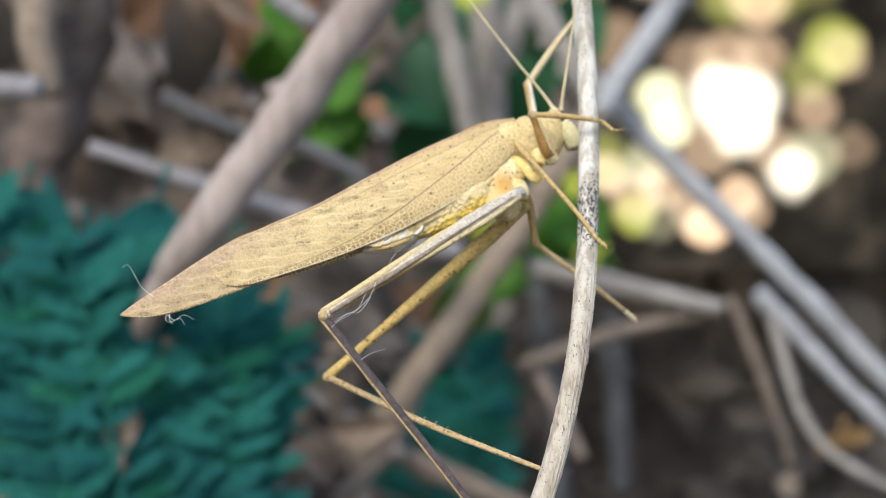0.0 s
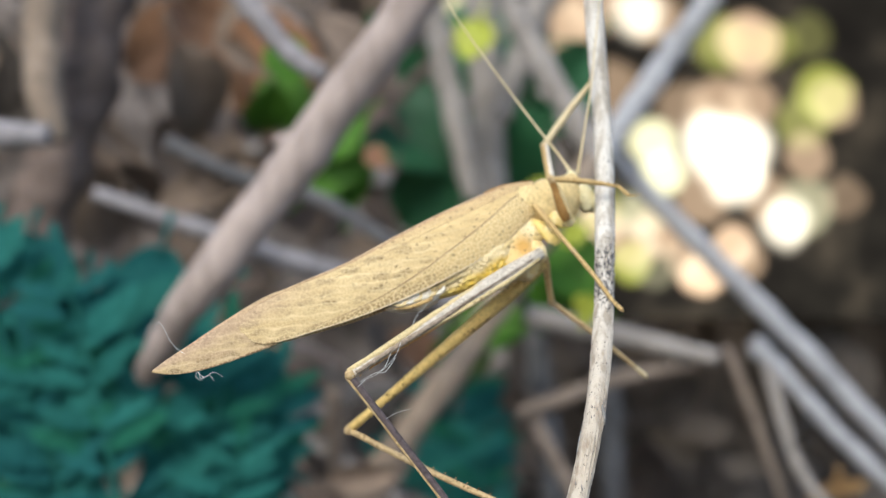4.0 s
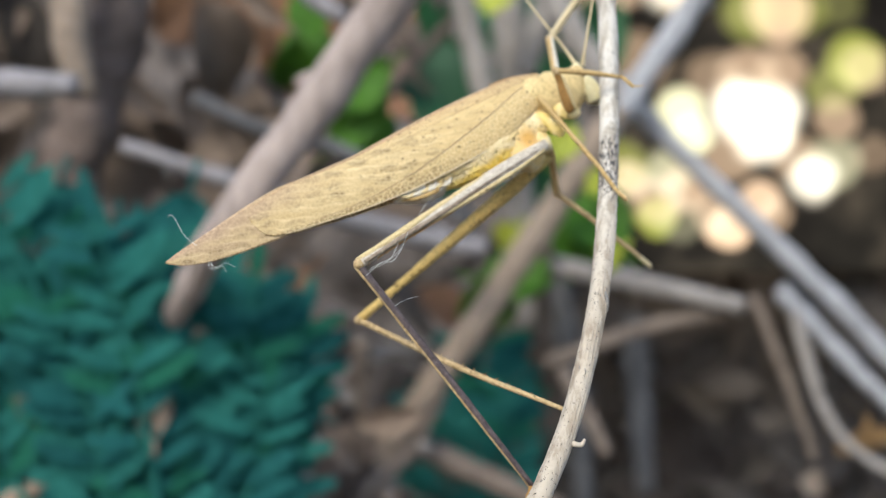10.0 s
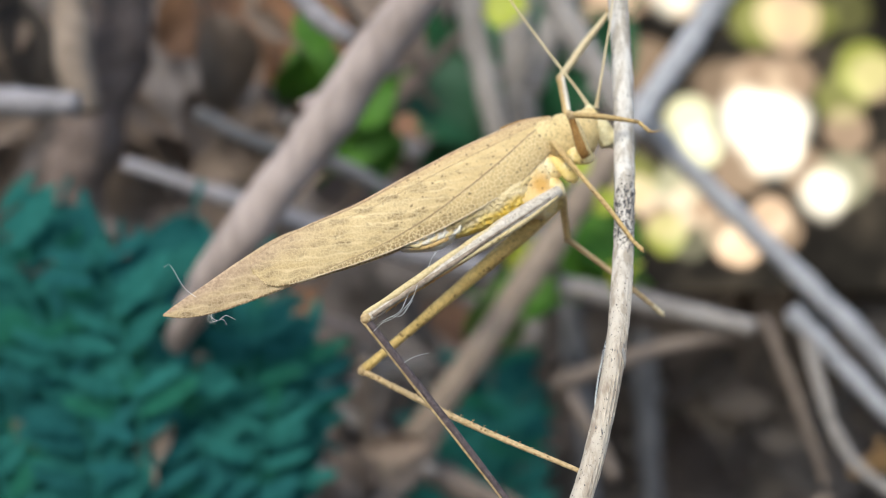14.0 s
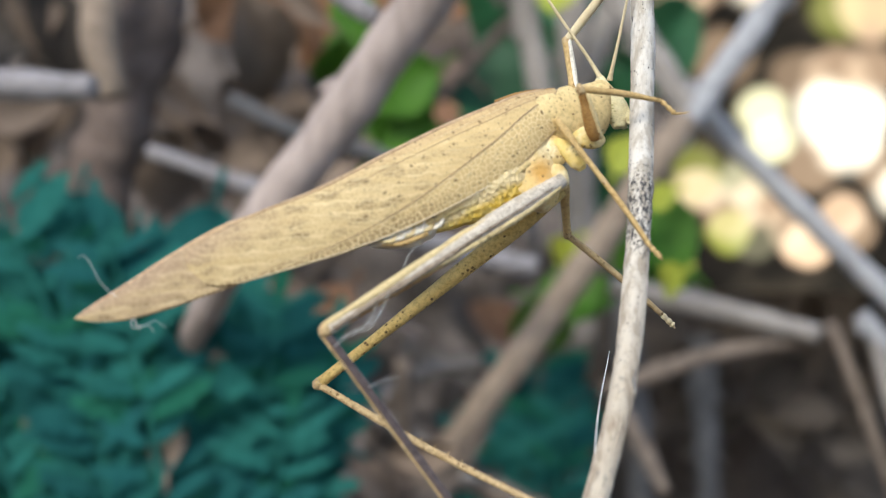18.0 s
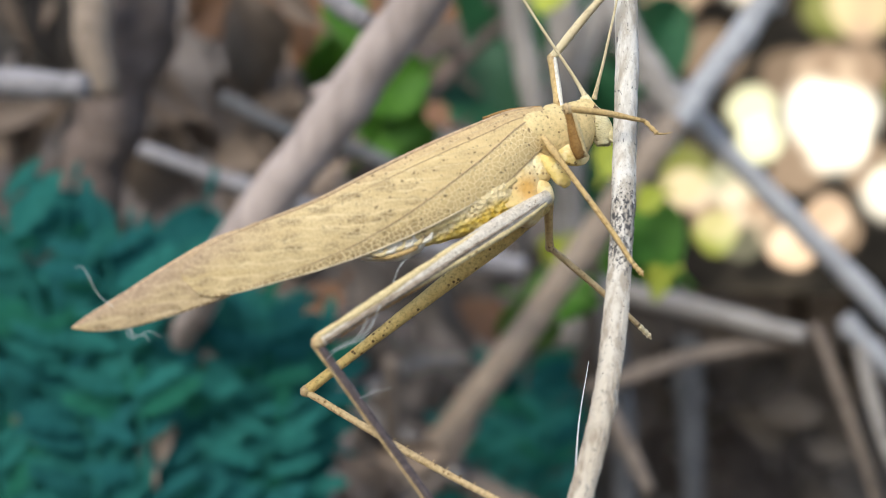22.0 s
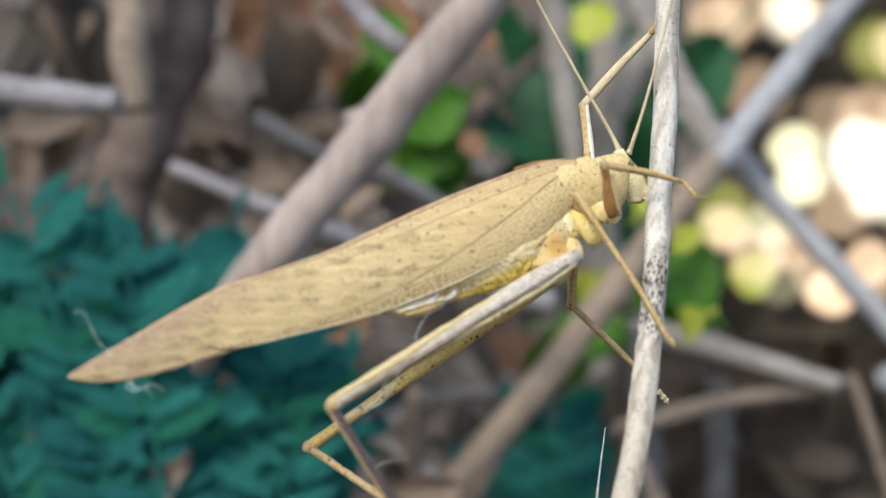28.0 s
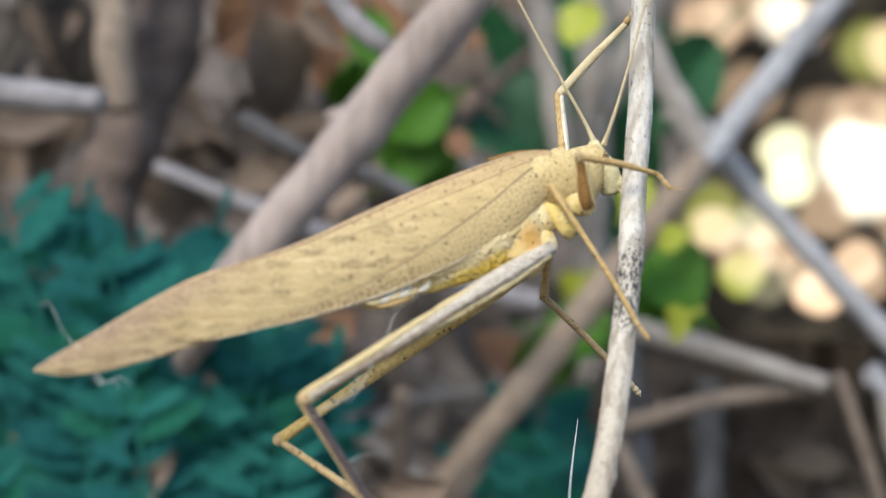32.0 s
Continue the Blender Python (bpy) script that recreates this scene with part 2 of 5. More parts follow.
def flank_material(name, pale, strong, stain, centre, reach, band=None, wrinkle=0.3):
    """Soft body skin in two tones with fine wrinkles and specks and one blurred stain round a place."""
    mat, tree, shader = material(name, pale, 0.55)
    at = coords_of(tree)
    broad, fine = noise_of(tree, at, 650, 3), noise_of(tree, at, 3200, 4, 0.7)
    colour = mix(tree, spread(tree, broad, 0.38, 0.6), pale, strong)
    if band:
        fall = tree.nodes.new("ShaderNodeVectorMath")
        fall.operation = "DOT_PRODUCT"
        tree.links.new(at, fall.inputs[0])
        fall.inputs[1].default_value = band[0]
        height = math_node(tree, "ADD", fall.outputs["Value"], math_node(tree, "MULTIPLY", math_node(tree, "SUBTRACT", broad, 0.5), 0.18))
        colour = mix(tree, spread(tree, height, band[1], band[2]), colour, band[3])
    colour = mix(tree, spread(tree, fine, 0.32, 0.5, 0.35, 0.0), colour, tuple(0.5 * c for c in strong))
    gap = tree.nodes.new("ShaderNodeVectorMath")
    gap.operation = "DISTANCE"
    tree.links.new(at, gap.inputs[0])
    gap.inputs[1].default_value = centre
    rim = math_node(tree, "ADD", gap.outputs["Value"], math_node(tree, "MULTIPLY", math_node(tree, "SUBTRACT", broad, 0.5), 0.0022))
    colour = mix(tree, spread(tree, rim, 0.0, reach, 0.8, 0.0), colour, stain)
    specks = node(tree, "ShaderNodeTexVoronoi", Scale=2200.0)
    tree.links.new(at, specks.inputs["Vector"])
    mask = math_node(tree, "MULTIPLY", spread(tree, specks.outputs["Distance"], 0.16, 0.3, 0.85, 0.0), spread(tree, noise_of(tree, at, 900, 1), 0.5, 0.58))
    colour = mix(tree, mask, colour, (0.2, 0.12, 0.05))
    tree.links.new(colour, shader.inputs["Base Color"])
    folds = node(tree, "ShaderNodeTexVoronoi", Scale=2600.0)
    tree.links.new(at, folds.inputs["Vector"])
    relief(tree, shader, math_node(tree, "ADD", folds.outputs["Distance"], math_node(tree, "MULTIPLY", fine, 0.5)), wrinkle, 0.00025)
    return mat


def stem_material(name):
    """Bleached fibrous bark: whiter above, tan below, with a sooty band and scattered black dots."""
    mat, tree, shader = material(name, (0.7, 0.62, 0.5), 0.85)
    at = coords_of(tree)
    place = tree.nodes.new("ShaderNodeSeparateXYZ")
    tree.links.new(at, place.inputs[0])
    z = place.outputs["Z"]
    long = coords_of(tree, (2.2, 2.2, 0.5))
    fibre, fine = noise_of(tree, long, 420, 4, 0.65), noise_of(tree, at, 2600, 4, 0.7)
    high = spread(tree, z, -0.016, 0.006)
    light = mix(tree, high, (0.54, 0.48, 0.405), (0.68, 0.65, 0.61))
    dark = mix(tree, high, (0.36, 0.30, 0.24), (0.42, 0.375, 0.32))
    colour = mix(tree, spread(tree, fibre, 0.36, 0.58), dark, light)
    soot = math_node(tree, "MULTIPLY", spread(tree, z, -0.0048, -0.0020), spread(tree, z, 0.0012, 0.0046, 1.0, 0.0))
    soot = math_node(tree, "ADD", math_node(tree, "MULTIPLY", soot, 0.135), math_node(tree, "MULTIPLY", noise_of(tree, at, 160, 2), 0.10))
    mask = spread(tree, math_node(tree, "ADD", noise_of(tree, coords_of(tree, (1, 1, 0.6)), 4200, 3, 0.75), soot), 0.64, 0.76)
    colour = mix(tree, mask, colour, (0.06, 0.06, 0.066))
    tree.links.new(colour, shader.inputs["Base Color"])
    relief(tree, shader, math_node(tree, "ADD", fibre, math_node(tree, "MULTIPLY", fine, 0.8)), 0.7, 0.0003)
    return mat


M_WING = wing_material("papery_wing", (0.59, 0.442, 0.222), (0.77, 0.63, 0.375), (0.47, 0.348, 0.174), 2.4, 3.6)
M_HINDWING = wing_material("brown_wing_tip", (0.50, 0.375, 0.225), (0.66, 0.52, 0.34), (0.38, 0.275, 0.16), 2.7, 3.8)
M_VEIN = mottled("wing_vein", (0.60, 0.475, 0.27), (0.70, 0.57, 0.345), 900, 0.6)
M_MIDRIB = mottled("brown_midrib", (0.36, 0.255, 0.135), (0.50, 0.37, 0.21), 900, 0.6)
M_FOLD = mottled("brown_wing_fold", (0.46, 0.32, 0.19), (0.60, 0.44, 0.28), 500, 0.6)
M_EDGE = mottled("wing_margin", (0.70, 0.57, 0.37), (0.84, 0.72, 0.52), 700, 0.6)
M_PRONOTUM = mottled("speckled_pronotum", (0.62, 0.46, 0.212), (0.79, 0.635, 0.33), 500, 0.6, spots=((0.20, 0.13, 0.06), 2500, 0.27))
STAIN = (-0.00844, -0.00236, 0.00243)
M_THORAX = flank_material("pale_thorax", (0.84, 0.72, 0.44), (0.72, 0.54, 0.24), (0.62, 0.30, 0.03), STAIN, 0.0017)
M_FLAP = flank_material("yellowish_flap", (0.84, 0.70, 0.38), (0.76, 0.58, 0.20), (0.74, 0.50, 0.10), (-0.0055, -0.001, 0.0035), 0.0012)
M_TERGITE = mottled("cream_tergite", (0.60, 0.47, 0.24), (0.76, 0.63, 0.37), 800, 0.6, spots=((0.22, 0.13, 0.05), 1300, 0.3))
M_ABDOMEN = flank_material("yellow_abdomen", (0.82, 0.63, 0.20), (0.78, 0.52, 0.07), (0.62, 0.30, 0.03), STAIN, 0.0020,
    ((-54.49, -4.98, 85.04), 0.665, 0.745, (0.76, 0.62, 0.36)), 0.85)
M_WHITE = mottled("white_chitin", (0.60, 0.55, 0.46), (0.85, 0.81, 0.72), 800, 0.6)
M_HEAD = mottled("greenish_head", (0.72, 0.62, 0.32), (0.90, 0.85, 0.60), 900, 0.5, stretch=(1, 1, 2.5), spots=((0.4, 0.36, 0.15), 1500, 0.3))
M_EYE = mottled("brown_eye", (0.12, 0.07, 0.03), (0.3, 0.2, 0.1), 2000, 0.25)
M_LEG = mottled("tan_leg", (0.42, 0.27, 0.10), (0.66, 0.48, 0.23), 700, 0.6, spots=((0.2, 0.12, 0.04), 1600, 0.25))
M_LEGYELLOW = mottled("ochre_leg", (0.50, 0.335, 0.105), (0.78, 0.575, 0.225), 900, 0.65, depth=0.0004, fine=4.0, spots=((0.12, 0.07, 0.025), 2200, 0.34))
M_LEGWHITE = mottled("whitish_leg", (0.50, 0.435, 0.36), (0.86, 0.80, 0.71), 1500, 0.65, depth=0.0005, fine=4.0, spots=((0.26, 0.19, 0.13), 3900, 0.27))
M_SHIN = mottled("purplish_grey_shin", (0.035, 0.027, 0.033), (0.20, 0.16, 0.165), 1900, 0.6, depth=0.0005, fine=3.0)
M_DUSKY = mottled("dusky_brown_chitin", (0.15, 0.105, 0.075), (0.52, 0.43, 0.34), 1500, 0.65, depth=0.0004, fine=3.0)
M_SHANK = mottled("dull_tan_shank", (0.40, 0.275, 0.13), (0.66, 0.50, 0.29), 900, 0.65, depth=0.0004, fine=4.0, spots=((0.20, 0.12, 0.05), 2200, 0.3))
M_RUST = mottled("rusty_leg", (0.28, 0.14, 0.04), (0.5, 0.29, 0.1), 900, 0.55)
M_ANTENNA = mottled("straw_antenna", (0.60, 0.48, 0.28), (0.78, 0.68, 0.46), 1200, 0.6)
M_SILK = mottled("white_silk", (0.7, 0.75, 0.75), (0.85, 0.9, 0.9), 900, 0.5)
M_STEM = stem_material("bleached_dry_stem")
M_SMUT = mottled("black_mould_crust", (0.05, 0.05, 0.055), (0.45, 0.43, 0.41), 900, 0.9, stretch=(1, 1, 0.5), fine=3)
M_BRANCH = mottled("pinkish_grey_bark", (0.25, 0.20, 0.182), (0.46, 0.385, 0.362), 60, 0.85, stretch=(1, 1, 0.3))
M_PALETWIG = mottled("bleached_grey_twig", (0.175, 0.165, 0.172), (0.345, 0.33, 0.358), 60, 0.85)
M_BLUETWIG = mottled("bluish_white_twig", (0.245, 0.25, 0.27), (0.475, 0.485, 0.525), 60, 0.85)
M_GREYTWIG = mottled("grey_twig", (0.20, 0.18, 0.17), (0.40, 0.37, 0.35), 60, 0.85)
M_BROWNTWIG = mottled("brown_twig", (0.13, 0.104, 0.088), (0.265, 0.215, 0.182), 60, 0.85)
M_STALKGREY = mottled("slate_grey_stalk", (0.06, 0.061, 0.068), (0.165, 0.167, 0.18), 60, 0.9)
M_FORK = mottled("grey_brown_bark", (0.185, 0.145, 0.115), (0.36, 0.285, 0.228), 60, 0.85)
M_DARKTWIG = mottled("dark_brown_stem", (0.07, 0.054, 0.048), (0.24, 0.185, 0.165), 90, 0.9, depth=0.001)
M_DEAD = mottled("dead_leaf_brown", (0.15, 0.113, 0.09), (0.31, 0.235, 0.188), 120, 0.8, vary=0.4)
M_TEAL = leafy(mottled("blue_green_leaf", (0.024, 0.180, 0.170), (0.060, 0.300, 0.258), 90, 0.85, vary=0.12, gloss=0.02), 0.5)
M_SEAGREEN = leafy(mottled("sea_green_leaf", (0.018, 0.165, 0.115), (0.05, 0.275, 0.185), 90, 0.85, vary=0.12, gloss=0.02), 0.5)
M_NIGHTLEAF = leafy(mottled("deep_blue_green_leaf", (0.018, 0.137, 0.145), (0.045, 0.23, 0.22), 90, 0.85, vary=0.12, gloss=0.02), 0.5)
M_RUSTLEAF = mottled("rust_brown_leaf", (0.17, 0.085, 0.045), (0.36, 0.20, 0.12), 120, 0.8, vary=0.3)
# darker copy of the dead leaf brown, with shade put into the colour
M_DUSK = mottled("dead_leaf_painted_shade", (0.045, 0.040, 0.038), (0.14, 0.12, 0.107), 90, 0.85, vary=0.45)
M_GREEN = leafy(mottled("fresh_green_leaf", (0.04, 0.14, 0.015), (0.12, 0.30, 0.03), 60, 0.6), 0.3)
M_LIME = mottled("yellow_green_leaf", (0.25, 0.30, 0.03), (0.46, 0.50, 0.08), 120, 0.55)
M_DARKGREEN = mottled("dark_green_leaf", (0.014, 0.075, 0.028), (0.038, 0.16, 0.072), 60, 0.5)
M_TANLEAF = mottled("pale_tan_leaf", (0.19, 0.15, 0.12), (0.36, 0.29, 0.235), 90, 0.8)
M_PEACH = mottled("peach_highlight_leaf", (0.46, 0.27, 0.12), (0.66, 0.43, 0.21), 90, 0.8)
M_LITTER = mottled("leaf_litter_soil", (0.03, 0.022, 0.018), (0.13, 0.095, 0.07), 12, 0.95, depth=0.004)
# dark tones that stand for the shade inside the brush
M_BANK = mottled("brush_painted_shade", (0.056, 0.050, 0.050), (0.23, 0.198, 0.186), 30, 0.95, depth=0.004)


# blurred highlights of sunlit leaves and sky, painted into the glow: across, up, half-width (all as shares of the
# distance) and strength
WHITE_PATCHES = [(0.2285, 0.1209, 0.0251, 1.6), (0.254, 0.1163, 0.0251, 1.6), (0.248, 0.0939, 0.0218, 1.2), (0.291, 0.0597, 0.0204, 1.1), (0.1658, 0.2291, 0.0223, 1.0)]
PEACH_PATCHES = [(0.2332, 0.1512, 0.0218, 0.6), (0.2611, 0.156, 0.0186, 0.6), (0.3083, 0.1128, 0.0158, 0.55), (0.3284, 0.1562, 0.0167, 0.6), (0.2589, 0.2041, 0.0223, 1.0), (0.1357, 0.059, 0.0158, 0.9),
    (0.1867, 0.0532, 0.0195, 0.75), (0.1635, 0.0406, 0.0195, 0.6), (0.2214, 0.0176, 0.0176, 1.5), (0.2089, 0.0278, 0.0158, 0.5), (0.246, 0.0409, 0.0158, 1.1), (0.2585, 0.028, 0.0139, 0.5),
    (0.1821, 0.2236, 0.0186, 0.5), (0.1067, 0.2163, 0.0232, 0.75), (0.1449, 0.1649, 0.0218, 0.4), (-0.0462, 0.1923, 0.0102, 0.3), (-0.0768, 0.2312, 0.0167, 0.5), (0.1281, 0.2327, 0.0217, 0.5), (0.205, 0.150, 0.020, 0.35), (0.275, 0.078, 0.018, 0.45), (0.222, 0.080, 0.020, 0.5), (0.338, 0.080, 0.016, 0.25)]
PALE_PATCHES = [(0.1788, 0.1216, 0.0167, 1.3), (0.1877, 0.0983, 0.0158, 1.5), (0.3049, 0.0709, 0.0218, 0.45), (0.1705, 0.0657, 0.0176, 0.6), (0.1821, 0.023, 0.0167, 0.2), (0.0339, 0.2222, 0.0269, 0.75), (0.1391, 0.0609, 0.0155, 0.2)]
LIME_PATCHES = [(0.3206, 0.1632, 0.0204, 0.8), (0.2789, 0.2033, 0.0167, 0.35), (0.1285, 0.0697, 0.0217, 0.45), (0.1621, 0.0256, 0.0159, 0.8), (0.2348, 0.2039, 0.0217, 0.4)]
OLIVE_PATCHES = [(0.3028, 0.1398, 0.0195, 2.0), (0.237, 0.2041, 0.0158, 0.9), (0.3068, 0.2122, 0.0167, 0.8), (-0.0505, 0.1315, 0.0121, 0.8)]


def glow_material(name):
    """Light painted into emission: blurred highlights of leaves and sky far behind the brush, as rounded overlapping
    discs on a dark base for deep shade.
    """
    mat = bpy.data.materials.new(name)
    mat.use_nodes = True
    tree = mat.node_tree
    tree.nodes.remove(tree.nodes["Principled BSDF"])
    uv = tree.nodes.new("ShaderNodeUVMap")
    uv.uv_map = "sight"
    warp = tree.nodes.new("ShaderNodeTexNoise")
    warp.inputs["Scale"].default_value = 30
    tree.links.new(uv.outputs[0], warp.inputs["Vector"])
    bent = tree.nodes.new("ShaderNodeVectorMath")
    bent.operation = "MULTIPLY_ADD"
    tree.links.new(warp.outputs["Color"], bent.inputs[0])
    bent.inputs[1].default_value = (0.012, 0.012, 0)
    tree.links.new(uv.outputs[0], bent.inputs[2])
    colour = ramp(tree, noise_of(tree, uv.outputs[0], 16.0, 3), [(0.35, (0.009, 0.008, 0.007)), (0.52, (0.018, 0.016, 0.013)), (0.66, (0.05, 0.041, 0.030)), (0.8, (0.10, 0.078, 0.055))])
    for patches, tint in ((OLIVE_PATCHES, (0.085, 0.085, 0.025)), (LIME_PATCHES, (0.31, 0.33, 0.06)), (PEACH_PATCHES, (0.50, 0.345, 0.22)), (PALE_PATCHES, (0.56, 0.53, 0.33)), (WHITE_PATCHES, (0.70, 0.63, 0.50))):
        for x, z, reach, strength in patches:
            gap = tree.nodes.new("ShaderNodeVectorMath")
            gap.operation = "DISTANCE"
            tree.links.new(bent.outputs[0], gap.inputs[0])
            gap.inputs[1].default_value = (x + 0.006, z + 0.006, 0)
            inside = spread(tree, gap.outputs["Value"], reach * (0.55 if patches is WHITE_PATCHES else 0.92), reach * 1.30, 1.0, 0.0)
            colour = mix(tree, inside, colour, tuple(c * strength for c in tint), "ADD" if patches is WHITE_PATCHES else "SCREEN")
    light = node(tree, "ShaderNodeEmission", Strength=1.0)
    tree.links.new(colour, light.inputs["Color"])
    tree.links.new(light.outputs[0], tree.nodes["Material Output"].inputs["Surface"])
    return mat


M_GLOW = glow_material("painted_highlights")

# ---- mesh helpers ----
def part(name, bm, mat, parent=None, label=""):
    """Links a bmesh as one mesh object, under a thing or a part where given."""
    mesh = bpy.data.meshes.new(name)
    bm.normal_update()
    bm.to_mesh(mesh)
    bm.free()
    mesh.materials.append(mat)
    for face in mesh.polygons:
        face.use_smooth = True
    ob = new(name, mesh)
    if parent:
        ob.parent = parent
    if label:
        ob["label"] = label
    return ob


def thing(name, label, category, group="", at=(0, 0, 0)):
    ob = new(name)
    ob.empty_display_size = 0.01
    ob.location = at
    return tagged(ob, label, category, group)


def spline(points, steps):
    """A smooth line through a few places (Catmull-Rom)."""
    p = [Vector(q) for q in points]
    p = [p[0] * 2 - p[1]] + p + [p[-1] * 2 - p[-2]]
    out = []
    for i in range(1, len(p) - 2):
        for k in range(steps):
            t = k / steps
            out.append(0.5 * (2 * p[i] + (p[i + 1] - p[i - 1]) * t + (2 * p[i - 1] - 5 * p[i] + 4 * p[i + 1] - p[i + 2]) * t * t
                              + (3 * p[i] - p[i - 1] - 3 * p[i + 1] + p[i + 2]) * t ** 3))
    return out + [p[-2]]


def along(values, n):
    """n values spread evenly along a few given ones, smoothly."""
    line = spline([(v, 0, 0) for v in values], 16)
    return [line[round(i * (len(line) - 1) / (n - 1))].x for i in range(n)]


def tube(bm, path, wide, deep=None, side=(0, -1, 0), sides=12, rough=0.0, grain=400, close=True):
    """A closed skin round a path: wide is its half-width across, deep its half-width along side; rough: uneven skin."""
    n = len(path)
    wide = along(wide, n) if isinstance(wide, (list, tuple)) else [wide] * n
    deep = (along(deep, n) if isinstance(deep, (list, tuple)) else [deep] * n) if deep is not None else wide
    side, rings = Vector(side), []
    for i, p in enumerate(path):
        way = (path[min(i + 1, n - 1)] - path[max(i - 1, 0)]).normalized()
        b = (side - way * side.dot(way)).normalized()
        c = way.cross(b)
        ring = []
        for k in range(sides):
            a = 2 * math.pi * k / sides
            r = 1.0
            if rough:
                q = p + (c * math.cos(a) * wide[i] + b * math.sin(a) * deep[i])
                r += rough * noise.noise(q * grain) + 0.5 * rough * noise.noise(q * grain * 3.1)
            ring.append(bm.verts.new(p + (c * math.cos(a) * wide[i] + b * math.sin(a) * deep[i]) * r))
        rings.append(ring)
    for one, two in zip(rings, rings[1:]):
        for k in range(sides):
            bm.faces.new((one[k], one[(k + 1) % sides], two[(k + 1) % sides], two[k]))
    if close:
        bm.faces.new(rings[0][::-1])
        bm.faces.new(rings[-1])
    return bm


def rod(name, path, wide, mat, parent=None, label="", deep=None, side=(0, -1, 0), sides=10, rough=0.0, grain=400):
    return part(name, tube(bmesh.new(), path, wide, deep, side, sides, rough, grain), mat, parent, label)


def sheet(name, place, nu, nv, thick, mat, parent, label="", uv=None):
    """A thin shell from place(u, v), which gives a point and the way to its outer side; uv(u, v) in centimetres."""
    bm = bmesh.new()
    layer, second = bm.loops.layers.uv.new("wing"), bm.loops.layers.uv.new("span")
    front, back, coord, share = [], [], {}, {}
    for i in range(nu + 1):
        one, two = [], []
        for j in range(nv + 1):
            p, out = place(i / nu, j / nv)
            a, b = bm.verts.new(p), bm.verts.new(p - out * thick)
            coord[a] = coord[b] = uv(i / nu, j / nv) if uv else (i / nu, j / nv)
            share[a] = share[b] = (i / nu, j / nv)
            one.append(a)
            two.append(b)
        front.append(one)
        back.append(two)
    for i in range(nu):
        for j in range(nv):
            bm.faces.new((front[i][j], front[i + 1][j], front[i + 1][j + 1], front[i][j + 1]))
            bm.faces.new((back[i][j], back[i][j + 1], back[i + 1][j + 1], back[i + 1][j]))
    rim = [front[i][0] for i in range(nu)] + [front[nu][j] for j in range(nv)] + [front[i][nv] for i in range(nu, 0, -1)] + [front[0][j] for j in range(nv, 0, -1)]
    under = [back[i][0] for i in range(nu)] + [back[nu][j] for j in range(nv)] + [back[i][nv] for i in range(nu, 0, -1)] + [back[0][j] for j in range(nv, 0, -1)]
    for k in range(len(rim)):
        m = (k + 1) % len(rim)
        bm.faces.new((rim[m], rim[k], under[k], under[m]))
    for face in bm.faces:
        for loop in face.loops:
            loop[layer].uv = coord[loop.vert]
            loop[second].uv = share[loop.vert]
    return part(name, bm, mat, parent, label)


# ---- the bush-cricket ----
PIVOT = Vector((0.9, 0.0, -0.2))
HEAD = Vector((0.6, 0.2, 0.6))
BACK = Vector((-0.8577, -0.3319, -0.3926))
OUT = Vector((0.3018, -0.9433, 0.1381))
UP = Vector((-0.4162, 0.0, 0.9093))


def bc(x, y, z):
    """A place on the animal or its stem, in centimetres, seen from the pivot."""
    return (Vector((x, y, z)) - PIVOT) * CM


def bf(s, h, w):
    """A place on the body: s centimetres back from the head, h up, w out towards the near flank."""
    return (HEAD + BACK * s + UP * h + OUT * w - PIVOT) * CM


def smooth_between(xs, ys, x):
    k = max(0, min(len(xs) - 2, sum(1 for q in xs if q <= x) - 1))
    t = (x - xs[k]) / (xs[k + 1] - xs[k])
    def slope(i):
        lo, hi = max(i - 1, 0), min(i + 1, len(xs) - 1)
        return (ys[hi] - ys[lo]) / (xs[hi] - xs[lo])
    d = xs[k + 1] - xs[k]
    return ((2 * t ** 3 - 3 * t * t + 1) * ys[k] + (t ** 3 - 2 * t * t + t) * d * slope(k)
            + (-2 * t ** 3 + 3 * t * t) * ys[k + 1] + (t ** 3 - t * t) * d * slope(k + 1))


KATYDID = thing("bush_cricket", "straw-coloured leaf-winged bush-cricket clinging to a dry stem", "insect", at=PIVOT * CM + LIFT)

S_WING = [0.42, 0.70, 1.00, 1.40, 1.90, 2.40, 2.90, 3.20, 3.38, 3.46]
D_WING = [0.275, 0.325, 0.325, 0.312, 0.272, 0.225, 0.225, 0.205, 0.16, 0.09]
L_WING = [0.03, -0.085, -0.19, -0.25, -0.285, -0.275, -0.225, -0.185, -0.12, 0.03]
S_TIP = [2.70, 3.10, 3.48, 3.90, 4.15, 4.28]
D_TIP = [0.20, 0.235, 0.185, 0.10, 0.05, 0.015]
L_TIP = [-0.10, -0.19, -0.185, -0.145, -0.075, 0.0]


def wing_height(s, v):
    return smooth_between(S_WING, D_WING, s) * (1 - v) + smooth_between(S_WING, L_WING, s) * v


def wing_bulge(s, v):
    swell = smooth_between([0.42, 0.9, 1.6, 2.4, 3.0, 3.46], [0.10, 0.17, 0.17, 0.11, 0.045, 0.004], s)
    return smooth_between([0.42, 2.3, 3.0, 3.46], [0.035, 0.035, 0.024, 0.010], s) + swell * math.sin(math.pi * min(1.0, 0.06 + 0.66 * v)) ** 0.8 + 0.004 * math.sin(9 * s) * v


